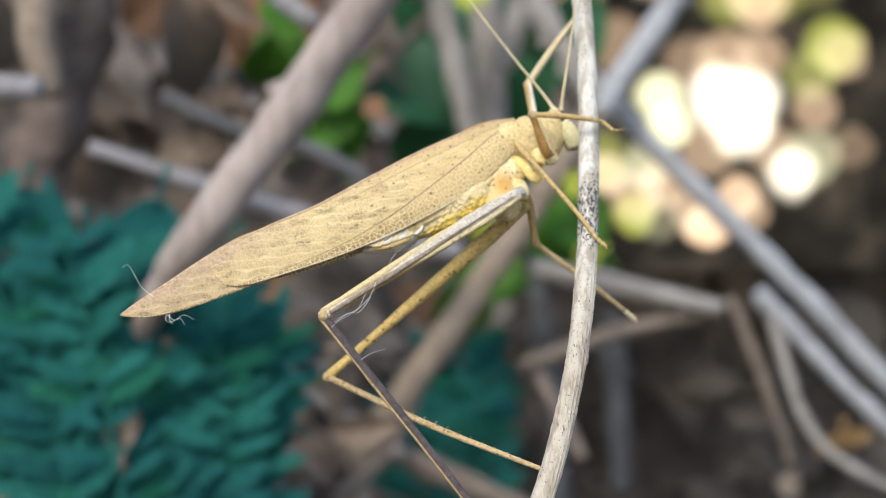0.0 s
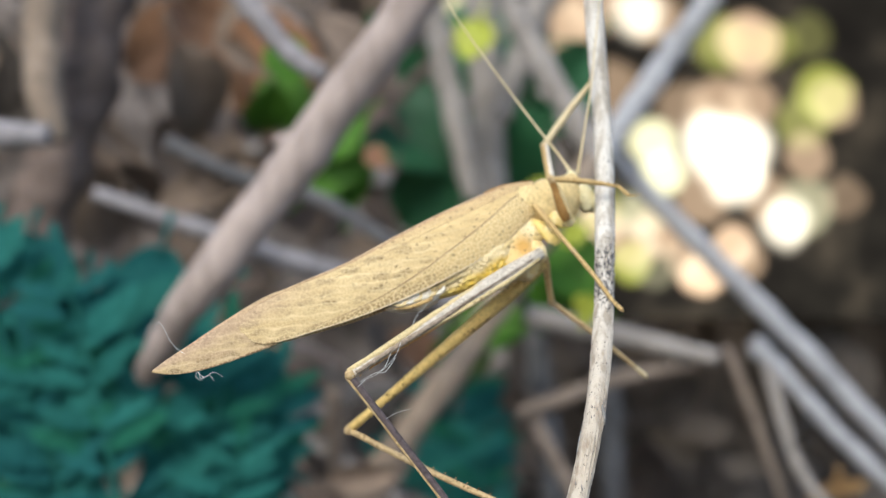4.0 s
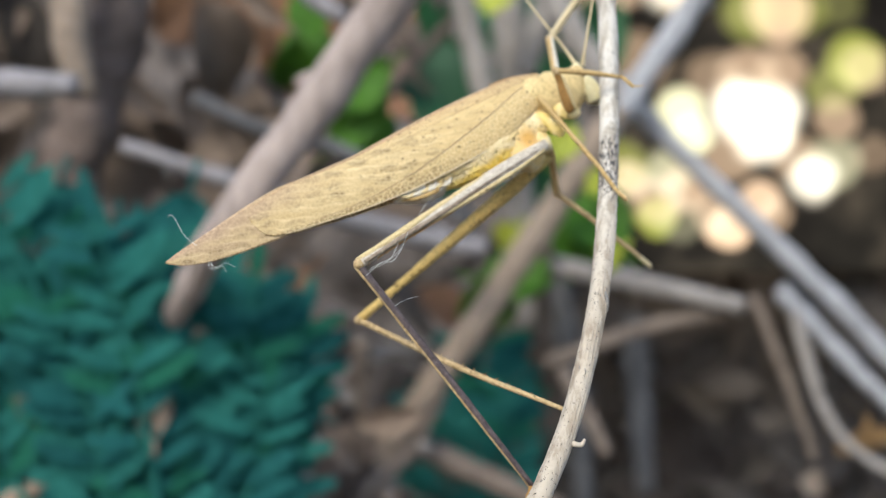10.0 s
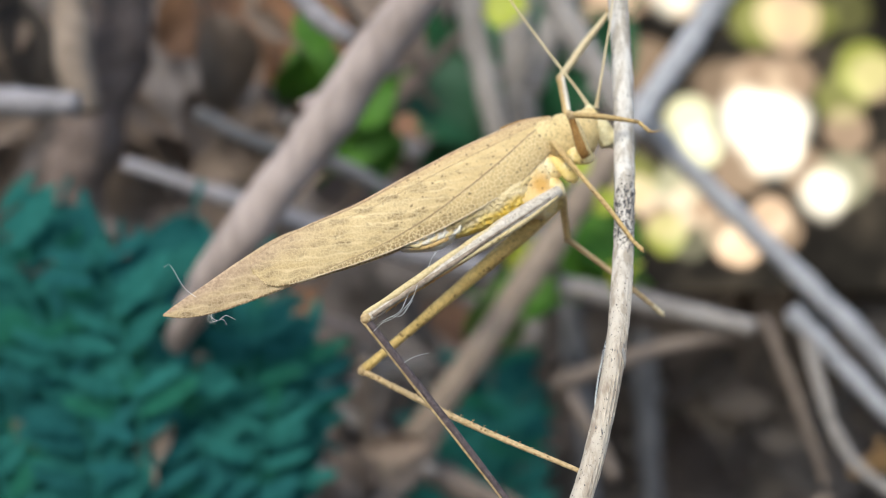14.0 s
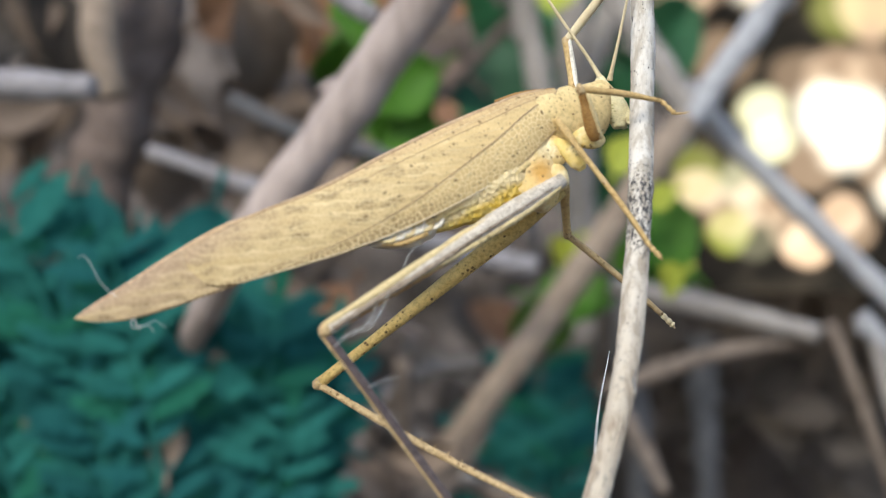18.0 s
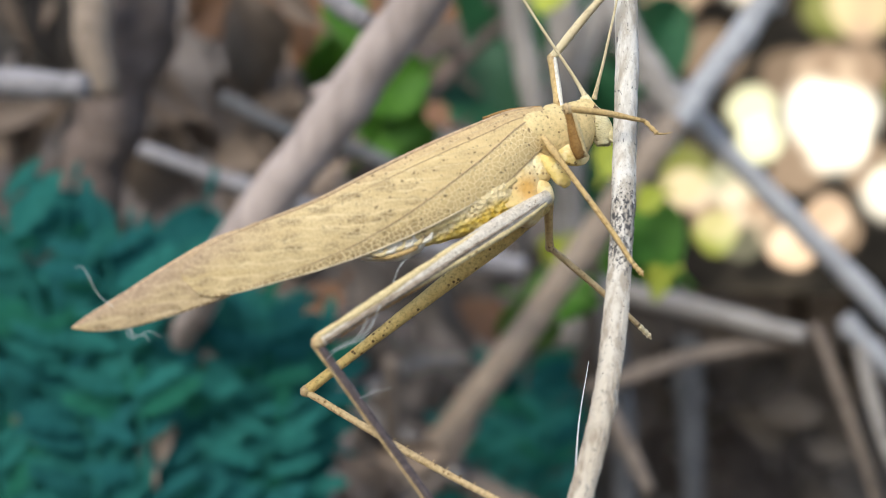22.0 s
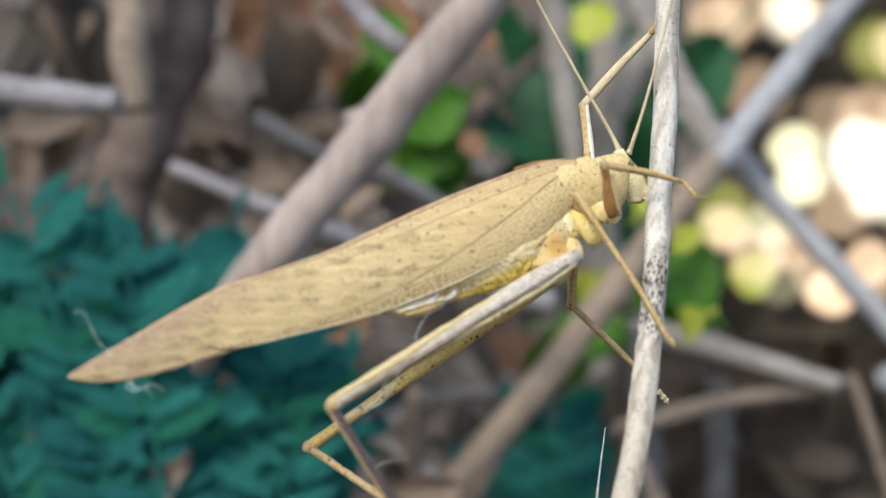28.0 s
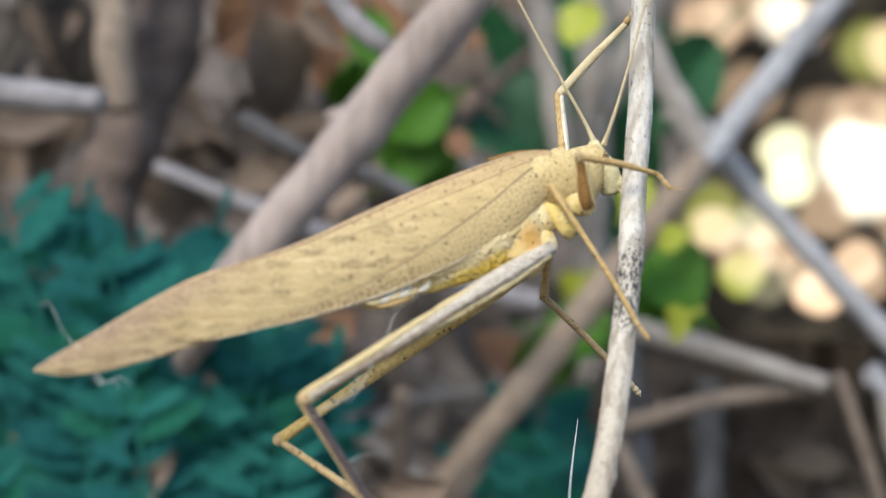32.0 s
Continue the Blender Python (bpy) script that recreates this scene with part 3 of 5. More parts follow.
def tegmen(side):
    def place(u, v):
        s = 0.42 + 3.04 * u
        return bf(s, wing_height(s, v), side * wing_bulge(s, v)), OUT * side * CM
    def uv(u, v):
        s = 0.42 + 3.04 * u
        return s, wing_height(s, v)
    return sheet("forewing", place, 150, 36, 0.003, M_WING, KATYDID, "papery straw-coloured forewing with a net of pale veins and brown specks", uv)


def on_wing(s, v, lift=0.0015):
    return bf(s, wing_height(s, v), wing_bulge(s, v) + lift)


near_wing = tegmen(1)
far_wing = tegmen(-1)


def tip_sheet(side):
    def place(u, v):
        s = 2.70 + 1.58 * u
        d, l = smooth_between(S_TIP, D_TIP, s), smooth_between(S_TIP, L_TIP, s)
        return bf(s, d * (1 - v) + l * v, side * (0.006 + 0.006 * math.sin(math.pi * v))), OUT * side * CM
    def uv(u, v):
        s = 2.70 + 1.58 * u
        d, l = smooth_between(S_TIP, D_TIP, s), smooth_between(S_TIP, L_TIP, s)
        return s, d * (1 - v) + l * v
    return sheet("hind_wing", place, 60, 16, 0.005, M_HINDWING, KATYDID, "brown-tinged hind wing tip reaching past the forewing", uv)


tip_sheet(1)
tip_sheet(-1)


def vein(v_of, s0, s1, r, name="vein", mat=None):
    path = [on_wing(s0 + (s1 - s0) * k / 40, v_of(k / 40), -0.3 * r) for k in range(41)]
    rod(name, path, [r * CM, r * CM, r * 0.5 * CM], mat or M_VEIN, near_wing, side=OUT, sides=6)


# the long midrib, its neighbours and the branching side veins
rib_line = lambda s: 0.0417 + 0.503 * s - 0.0698 * s * s
vein(lambda k: rib_line(0.5 + 2.5 * k), 0.5, 3.0, 0.0068, "midrib", M_MIDRIB)
vein(lambda k: rib_line(0.55 + 2.3 * k) + 0.025, 0.55, 2.85, 0.0030)
vein(lambda k: 0.21 - 0.03 * k, 0.55, 2.6, 0.0045, "long_vein", M_MIDRIB)
vein(lambda k: 0.11 + 0.05 * k, 0.6, 2.7, 0.0024)
for k in range(9):
    s0 = 0.9 + 0.24 * k
    v0 = rib_line(s0)
    vein(lambda q, v0=v0: v0 - (v0 - 0.16) * (1 - (1 - q) ** 1.4), s0, s0 + 0.75, 0.0018)
    if s0 < 2.6:
        vein(lambda q, v0=v0: v0 + (0.97 - v0) * q ** 1.2, s0, s0 + 0.42, 0.0018)
# front margin in brown: the shadow line under the wing's edge, put in colour
vein(lambda k: 0.995, 0.5, 1.25, 0.007, "wing_margin", M_MIDRIB)
vein(lambda k: 0.995, 1.25, 3.22, 0.0065, "wing_margin", M_EDGE)
path = [on_wing(0.5 + 2.85 * k / 40, 0.025, -0.004) for k in range(41)]
rod("dorsal_fold", path, [0.010 * CM, 0.016 * CM, 0.016 * CM, 0.013 * CM, 0.006 * CM], M_FOLD, near_wing, "brownish fold along the back edge", [0.008 * CM, 0.012 * CM, 0.012 * CM, 0.006 * CM], OUT, 8)
# short cross veins that close the row of cells along the lower margin
for k in range(44):
    s0 = 1.25 + 0.046 * k
    vein(lambda q: 0.91 + 0.08 * q, s0, s0 + 0.012, 0.0036, "cross_vein", M_VEIN)

# pronotum, thorax, abdomen
body_axis = lambda rows: [bf(s, h, 0) for s, h in rows]
PRONOTUM = rod("pronotum", spline(body_axis([(0.0, 0.145), (0.11, 0.085), (0.27, 0.015), (0.45, 0.05), (0.60, 0.15), (0.70, 0.22)]), 10),
    [v * CM for v in (0.075, 0.155, 0.24, 0.235, 0.155, 0.09)], M_PRONOTUM, KATYDID, "pale speckled saddle-shaped pronotum", [v * CM for v in (0.10, 0.14, 0.165, 0.175, 0.165, 0.11)], OUT, 32, 0.012, 500)
rod("pronotum_rim", spline([bf(0.42, 0.262, 0.06), bf(0.56, 0.302, 0.06), bf(0.72, 0.336, 0.05), bf(0.90, 0.342, 0.04)], 8), 0.010 * CM, M_RUST, KATYDID, "dark brown ridge along the pronotum's edge", side=OUT, sides=6)
rod("thorax", spline([bf(0.86, 0.10, 0), bf(0.84, -0.08, 0), bf(0.87, -0.26, 0), bf(0.92, -0.42, 0), bf(0.98, -0.48, 0)], 8),
    [v * CM for v in (0.16, 0.27, 0.26, 0.22, 0.06)], M_THORAX, KATYDID, "whitish wrinkled thorax", [v * CM for v in (0.12, 0.165, 0.175, 0.15, 0.06)], OUT, 28, 0.05, 1100)
rod("coxal_lobe", spline([bf(0.62, -0.10, 0.14), bf(0.555, -0.20, 0.155), bf(0.51, -0.31, 0.15), bf(0.50, -0.385, 0.13)], 6), [0.03 * CM, 0.07 * CM, 0.08 * CM, 0.03 * CM], M_FLAP, KATYDID, "yellowish flap at the leg's base", [0.015 * CM, 0.03 * CM, 0.03 * CM, 0.01 * CM], OUT, 14, 0.06, 900)
rod("coxal_lobe", spline([bf(0.44, -0.08, 0.10), bf(0.37, -0.15, 0.115), bf(0.28, -0.21, 0.105), bf(0.22, -0.235, 0.08)], 6), [0.06 * CM, 0.095 * CM, 0.075 * CM, 0.03 * CM], M_FLAP, KATYDID, "yellowish front corner of the pronotum", [0.04 * CM, 0.055 * CM, 0.05 * CM, 0.02 * CM], OUT, 20, 0.05, 700)
for s, h, r in ((0.64, -0.17, 0.12), (0.70, -0.36, 0.11)):
    rod("pleural_lobe", [bf(s + 0.02 * q, h + r * q, 0.10) for q in (-1, -0.8, -0.4, 0, 0.4, 0.8, 1)], [0.15 * r * CM, 0.7 * r * CM, 0.85 * r * CM, 0.7 * r * CM, 0.15 * r * CM], M_THORAX, KATYDID, "", [0.02 * CM, 0.05 * CM, 0.06 * CM, 0.05 * CM, 0.02 * CM], OUT, 16, 0.08, 1300)
ABD = [(0.86, -0.20), (1.0, -0.20), (1.25, -0.21), (1.6, -0.23), (1.88, -0.265), (2.08, -0.29)]
abd_line = spline(body_axis(ABD), 12)
n_abd = len(abd_line)
abd_wide = [v * (1 + 0.012 * math.cos(i * 1.05)) for i, v in enumerate(along([0.20 * CM, 0.255 * CM, 0.25 * CM, 0.20 * CM, 0.11 * CM, 0.03 * CM], n_abd))]
bm = bmesh.new()
tube(bm, abd_line, 0.01 * CM, 0.01 * CM, OUT, 24)
bm.verts.ensure_lookup_table()
for i in range(n_abd):
    for k in range(24):
        vert = bm.verts[i * 24 + k]
        off = (vert.co - abd_line[i]) / (0.01 * CM)
        vert.co = abd_line[i] + off * abd_wide[i] * (0.725 if abs(off.dot(OUT)) > 0.5 else 0.95) * (1 + 0.015 * noise.noise(vert.co * 1500))
ABDOMEN = part("abdomen", bm, M_ABDOMEN, KATYDID, "yellow ringed abdomen under the wing")
for k in range(6):
    s = 1.02 + 0.17 * k
    low = smooth_between(S_WING, L_WING, s)
    out = 0.174 - 0.014 * k
    rod("tergite", spline([bf(s - 0.13, smooth_between(S_WING, L_WING, s - 0.13) - 0.022, out), bf(s, low - 0.024, out), bf(s + 0.13, smooth_between(S_WING, L_WING, s + 0.13) - 0.024, out - 0.014)], 6),
        [0.025 * CM, 0.028 * CM, 0.025 * CM], M_PRONOTUM, ABDOMEN, "", [0.006 * CM, 0.011 * CM, 0.006 * CM], OUT, 10, 0.02, 900)
rod("abdomen_tip", spline(body_axis([(1.62, -0.34), (1.85, -0.33), (2.05, -0.325), (2.2, -0.30)]), 8), [0.03 * CM, 0.10 * CM, 0.06 * CM, 0.012 * CM], M_WHITE, ABDOMEN, "white abdomen end", [0.09 * CM, 0.125 * CM, 0.09 * CM, 0.02 * CM], OUT, 18, 0.22, 1500)
for k in range(3):
    rod("cercus", spline([bf(1.80 + 0.05 * k, -0.38 + 0.05 * k, 0.11), bf(2.0 + 0.04 * k, -0.375 + 0.045 * k, 0.11), bf(2.15 + 0.03 * k, -0.33 + 0.05 * k, 0.09)], 6), [0.018 * CM, 0.02 * CM, 0.006 * CM], M_WHITE if k else M_LEG, ABDOMEN, side=OUT, sides=8)

for k in range(6):
    s0, h0 = 1.62 + 0.075 * k, -0.325 + 0.004 * k
    rod("anal_flap", spline([bf(s0, h0 + 0.05, 0.105), bf(s0 + 0.07, h0 - 0.028, 0.128), bf(s0 + 0.17, h0 - 0.035 + 0.010 * k, 0.118)], 6), [0.006 * CM, 0.017 * CM, 0.005 * CM], M_TERGITE if k % 2 else M_WHITE, ABDOMEN, "", [0.004 * CM, 0.008 * CM, 0.004 * CM], OUT, 8, 0.10, 1800)

# head
HEADPART = rod("head", spline([bf(0.01, 0.225, 0), bf(0.02, 0.12, 0), bf(0.0, -0.01, 0), bf(-0.01, -0.11, 0), bf(0.015, -0.195, 0)], 8),
    [v * CM for v in (0.03, 0.06, 0.098, 0.095, 0.05)], M_HEAD, KATYDID, "pale greenish head facing down", [v * CM for v in (0.05, 0.10, 0.12, 0.10, 0.06)], OUT, 22, 0.05, 1200)
rod("labrum", [bf(-0.05, -0.05 - 0.15 * q, 0.03) for q in (0, 0.2, 0.5, 0.8, 1)], [0.02 * CM, 0.05 * CM, 0.05 * CM, 0.02 * CM], M_HEAD, HEADPART, "", [0.04 * CM, 0.07 * CM, 0.07 * CM, 0.03 * CM], OUT, 12, 0.1, 1500)
for side in (1, -1):
    rod("eye", [bf(0.02, 0.12 - 0.07 * q, side * 0.095) for q in (0, 0.25, 0.5, 0.75, 1)], [0.008 * CM, 0.034 * CM, 0.04 * CM, 0.034 * CM, 0.008 * CM], M_EYE, HEADPART, "small brown eye", None, OUT, 12)
    rod("palp", spline([bf(-0.02, -0.14, 0.06 * side), bf(-0.04, -0.20, 0.08 * side), bf(-0.09, -0.21, 0.08 * side)], 4), [0.012 * CM, 0.008 * CM], M_HEAD, HEADPART, "", None, OUT, 6)
ANT = [[(0.51, 0.24, 0.80), (0.40, 0.235, 0.97), (0.14, 0.22, 1.32), (-0.19, 0.21, 1.79), (-0.62, 0.22, 2.45), (-1.0, 0.3, 3.3)],
       [(0.575, 0.18, 0.78), (0.60, 0.12, 0.93), (0.64, 0.10, 1.15), (0.715, 0.12, 1.6), (0.80, 0.12, 2.3), (0.95, 0.1, 3.4)]]
for line in ANT:
    antenna = rod("antenna", spline([bc(*p) for p in line], 12), [0.021 * CM, 0.0135 * CM, 0.0115 * CM, 0.009 * CM, 0.006 * CM, 0.004 * CM], M_ANTENNA, KATYDID, "thread-like straw antenna", sides=7, rough=0.1, grain=3000)
    rod("scape", spline([bc(*line[0]), bc(*(0.72 * Vector(line[0]) + 0.28 * Vector(line[1])))], 4), [0.024 * CM, 0.022 * CM, 0.014 * CM], M_ANTENNA, antenna, sides=9)


def leg(kind, joints, sizes, mats, foot_way, label="", bow=0.012, claw_way=None):
    """Femur, shin and a jointed foot through three places; sizes: half-widths at root, middle and knee, shin's ends."""
    root, knee, end = (Vector(j) for j in joints)
    r0, r1, r2, r3, r4 = (v * CM for v in sizes)
    thigh = rod(kind + "_femur", [bc(*root.lerp(knee, k / 16)) for k in range(17)], [r0 * 0.7, r0 * 1.05, r1 * 0.86, (r1 + r2) * 0.46, r2, r2 * 1.1], mats[0], KATYDID, label, sides=12, rough=0.06, grain=1500)
    rod("knee", [bc(*(knee + (knee - root).normalized() * q)) for q in (-0.05, -0.02, 0.02, 0.045)], [r2 * 0.9, r2 * 1.18, r2 * 1.1, r2 * 0.3], M_SHANK, thigh, sides=10)
    bend = [knee, knee.lerp(end, 0.5) + Vector((0.0, 0.0, bow)), end]
    shin = rod(kind + "_tibia", spline([bc(*p) for p in bend], 14), [r3, r3, r4], mats[1], KATYDID, "", sides=10, rough=0.07, grain=1500)
    way = Vector(foot_way)
    toe = rod("tarsus", spline([bc(*end), bc(*(end + way * 0.4)), bc(*(end + way * 0.8)), bc(*(end + way))], 4), [r4 * 0.85, r4 * 1.25, r4 * 0.8, r4 * 1.3, r4 * 0.85, r4 * 1.35, r4 * 0.9], mats[2], shin, sides=8)
    tip = end + way
    reach = Vector(claw_way) if claw_way else way * 0.22
    rod("claw", spline([bc(*tip), bc(*(tip + reach * 0.55 - Vector((0, 0, 0.008)))), bc(*(tip + reach))], 3), [r4 * 0.6, r4 * 0.35, r4 * 0.1], mats[2], shin, sides=5)
    return thigh, shin


def spines(shin, a, b, count, side, mat):
    a, b = Vector(a), Vector(b)
    for k in range(count):
        p = a.lerp(b, (k + 1) / (count + 1))
        rod("spine", [bc(*p), bc(*(p + Vector(side) * 0.02)), bc(*(p + Vector(side) * 0.032 + (b - a).normalized() * 0.02))], [0.006 * CM, 0.001 * CM], mat, shin, sides=4)


NEAR_HIND = ((0.22, -0.19, -0.01), (-1.40, -1.07, -1.115), (0.057, -0.82, -3.06))
FAR_HIND = ((0.24, 0.18, -0.08), (-1.585, -0.08, -1.615), (0.36, -0.90, -2.40))
thigh, shin = leg("hind", NEAR_HIND, (0.075, 0.082, 0.042, 0.030, 0.022), (M_LEGWHITE, M_SHIN, M_RUST), (-0.05, -0.06, -0.13), "long whitish hind thigh with tan ridges")
rod("shin_ridge", [bc(*(Vector(NEAR_HIND[1]).lerp(Vector(NEAR_HIND[2]), k / 14) + Vector((-0.027, 0.004, -0.008 + 0.048 * (k / 14) * (1 - k / 14))))) for k in range(15)], [0.022 * CM, 0.021 * CM, 0.010 * CM], M_SHANK, shin, "tan ridge along the shin", sides=8, rough=0.2, grain=2400)
spines(shin, NEAR_HIND[1], NEAR_HIND[2], 22, (0.55, -0.3, 0.7), M_SHIN)
a, b = (Vector(j) for j in NEAR_HIND[:2])
ACROSS = Vector((-0.56, 0.0, 0.83))
OUTWARD = Vector((0.38, -0.88, 0.26))


def thigh_band(name, k0, k1, up, out, radii, mat, label):
    """A raised band along the near hind thigh: its stretch, and its place round the thigh as shares of the half-width."""
    girth = (0.0525, 0.079, 0.0705, 0.057, 0.042, 0.046)
    line = []
    for n in range(21):
        k = k0 + (k1 - k0) * n / 20
        g = min(int(k * 5), 4)
        r = girth[g] + (girth[g + 1] - girth[g]) * (k * 5 - g)
        line.append(bc(*(a.lerp(b, k) + (ACROSS * up + OUTWARD * out) * r)))
    rod(name, line, [v * CM for v in radii], mat, thigh, label, sides=8, rough=0.3, grain=3000)


thigh_band("femur_ridge", 0.04, 1.0, 0.72, 0.42, (0.008, 0.012, 0.030, 0.034, 0.024), M_TERGITE, "cream upper edge of the thigh")
thigh_band("femur_ridge", 0.03, 0.66, -0.72, 0.50, (0.020, 0.030, 0.026, 0.010), M_TERGITE, "cream lower edge of the thigh")
thigh_band("femur_groove", 0.34, 0.98, -0.35, 0.80, (0.006, 0.022, 0.026, 0.018), M_DUSKY, "dusky lower face towards the knee")
thigh_band("femur_keel", 0.06, 0.60, -0.22, 0.98, (0.005, 0.010, 0.012, 0.006), M_DUSKY, "brown toothed line along the thigh")
thigh_band("femur_keel", 0.30, 0.92, -0.98, 0.30, (0.005, 0.010, 0.007), M_RUST, "dark toothed keel under the thigh")
spines(thigh, a.lerp(b, 0.2) + Vector((0.01, -0.03, -0.06)), b + Vector((0.01, -0.02, -0.035)), 16, (0.3, -0.2, -0.7), M_RUST)
thigh, shin = leg("hind", FAR_HIND, (0.07, 0.075, 0.040, 0.028, 0.020), (M_LEGYELLOW, M_SHANK, M_RUST), (0.05, 0.0, -0.10), "ochre hind thigh edged with dark spines", -0.035)
spines(shin, FAR_HIND[1], FAR_HIND[2], 18, (0.14, -0.2, 0.6), M_SHANK)
spines(thigh, FAR_HIND[0], FAR_HIND[1], 14, (0.5, -0.2, -0.9), M_RUST)
leg("mid", ((0.16, -0.17, 0.44), (0.52, -0.30, -0.02), (0.86, -0.44, -0.49)), (0.030, 0.028, 0.020, 0.021, 0.018), (M_LEG, M_LEG, M_LEG), (0.07, -0.01, -0.07), "slender tan middle leg")
leg("mid", ((0.24, 0.14, 0.02), (0.30, 0.44, -0.42), (1.10, 0.70, -1.05)), (0.044, 0.042, 0.032, 0.027, 0.022), (M_LEG, M_SHANK, M_ANTENNA), (0.10, 0.03, -0.09), "slender tan middle leg behind the stem")
leg("fore", ((0.46, -0.10, 0.30), (0.325, -0.28, 0.655), (0.94, -0.12, 0.60)), (0.050, 0.056, 0.030, 0.026, 0.016), (M_RUST, M_LEG, M_LEG), (0.095, -0.03, -0.095), "rusty folded fore thigh", claw_way=(0.12, 0.0, 0.02))
rod("fore_femur_edge", [bc(0.455 - 0.105 * k / 10 + 0.048 - 0.018 * k / 10, -0.125 - 0.16 * k / 10, 0.31 + 0.31 * k / 10) for k in range(11)], [0.016 * CM, 0.020 * CM, 0.012 * CM], M_TERGITE, KATYDID, "pale front edge of the fore thigh", sides=8, rough=0.1, grain=2000)
leg("fore", ((0.33, 0.36, 0.62), (0.255, 0.62, 1.14), (0.72, 0.62, 1.75)), (0.040, 0.040, 0.034, 0.036, 0.024), (M_LEG, M_ANTENNA, M_LEG), (0.06, -0.08, 0.14), "fore leg reaching up behind the stem")
rod("fore_femur_stripe", [bc(0.33 + 0.022 - 0.075 * k / 10, 0.335 + 0.26 * k / 10, 0.62 + 0.52 * k / 10) for k in range(11)], [0.018 * CM, 0.022 * CM, 0.018 * CM], M_WHITE, KATYDID, "bluish-white stripe on the far fore thigh", sides=8, rough=0.1, grain=2000)

# silk and fluff caught on the wings and the hind leg
SILK = [[(-2.80, -1.12, -0.94), (-2.92, -1.15, -0.84), (-3.03, -1.15, -0.66), (-3.09, -1.15, -0.67)],
        [(-2.74, -1.10, -1.05), (-2.65, -1.12, -1.12), (-2.57, -1.12, -1.08), (-2.48, -1.12, -1.12)],
        [(-2.70, -1.10, -1.06), (-2.68, -1.12, -1.13), (-2.60, -1.12, -1.11), (-2.56, -1.12, -1.16)],
        [(-2.72, -1.10, -1.06), (-2.72, -1.12, -1.12), (-2.66, -1.12, -1.15)],
        [(-0.78, -0.42, -0.47), (-0.87, -0.6, -0.58), (-0.91, -0.77, -0.70), (-0.98, -0.9, -0.84)],
        [(-0.98, -0.94, -0.84), (-1.03, -1.0, -0.97), (-1.15, -1.08, -1.10), (-1.30, -1.12, -1.17)],
        [(-1.06, -0.98, -0.93), (-1.12, -1.02, -1.06), (-1.22, -1.1, -1.12), (-1.33, -1.12, -1.22)],
        [(-1.02, -0.98, -0.97), (-1.10, -1.06, -1.09), (-1.18, -1.1, -1.10), (-1.28, -1.12, -1.15)],
        [(-1.08, -1.12, -1.48), (-0.99, -1.13, -1.43), (-0.87, -1.13, -1.40)]]
for line in SILK:
    rod("silk_thread", spline([bc(*p) for p in line], 8), [0.0022 * CM, 0.0017 * CM, 0.0012 * CM], M_SILK, KATYDID, sides=5)

# ---- the dry stem that it holds ----
STEM = thing("dry_stem", "bleached dry plant stem with black mould specks", "stem", at=PIVOT * CM + LIFT)
STEM_LINE = [(0.70, 0.75, 4.6), (0.74, 0.55, 3.2), (0.795, 0.40, 1.9), (0.825, 0.22, 1.1), (0.82, 0.08, 0.5), (0.80, -0.16, 0.0), (0.775, -0.33, -0.5), (0.73, -0.54, -1.0),
             (0.655, -0.74, -1.5), (0.54, -0.87, -2.0), (0.40, -1.0, -2.48), (0.215, -1.11, -2.93), (0.02, -1.2, -3.3), (-0.45, -1.4, -4.1), (-1.3, -1.6, -5.4)]
stem_path = spline([bc(*p) for p in STEM_LINE], 14)
stem_r = [0.088 * CM, 0.092 * CM, 0.092 * CM, 0.086 * CM, 0.088 * CM, 0.095 * CM, 0.10 * CM]
rod("stalk", stem_path, stem_r, M_STEM, STEM, "", sides=22, rough=0.07, grain=700)
# lengthwise ribs of the bark
for k in range(17):
    a = 2 * math.pi * k / 17
    path = [p + Vector((math.cos(a + 0.3 * math.sin(i * 0.05)), math.sin(a + 0.3 * math.sin(i * 0.05)), 0)) * 0.0835 * CM * (1 + 0.05 * noise.noise(p * 300)) for i, p in enumerate(stem_path)]
    rod("bark_rib", path, [0.008 * CM, 0.0095 * CM, 0.008 * CM], M_STEM, STEM, "", sides=5, rough=0.6, grain=1500)


def on_stem(z, a, out=1.0):
    """A place on the stem's skin at a height and an angle (-90 faces the viewer)."""
    line = [Vector(p) for p in STEM_LINE]
    for p, q in zip(line, line[1:]):
        if q.z <= z <= p.z:
            c = p.lerp(q, (p.z - z) / (p.z - q.z))
            return c + Vector((math.cos(radians(a)), math.sin(radians(a)), 0)) * 0.09 * out
    return line[0]


rng = random.Random(4)
for k in range(60):
    z = rng.gauss(-0.25, 0.2) if k < 40 else rng.choice((-1.46, -1.40, 0.2, 0.9, 1.2, -2.0)) + rng.gauss(0, 0.05)
    a = rng.uniform(-170, -10)
    p = on_stem(z, a, 1.04)
    h = rng.uniform(0.006, 0.022)
    rod("mould_fleck", [bc(p.x, p.y, p.z + h * q) for q in (-1, 0, 1)], [0.003 * CM, rng.uniform(0.004, 0.009) * CM, 0.003 * CM], M_SMUT, STEM, "", sides=5, rough=0.3, grain=2000)
for k in range(5):
    p = on_stem(-1.43 - 0.02 * k, -50 + 8 * k, 1.03)
    rod("dark_scar", [bc(p.x, p.y, p.z + 0.05 * q) for q in (-1, 0, 1)], [0.004 * CM, 0.016 * CM, 0.004 * CM], M_SMUT, STEM, "", sides=6, rough=0.3, grain=2000)
p = on_stem(-2.66, -20)
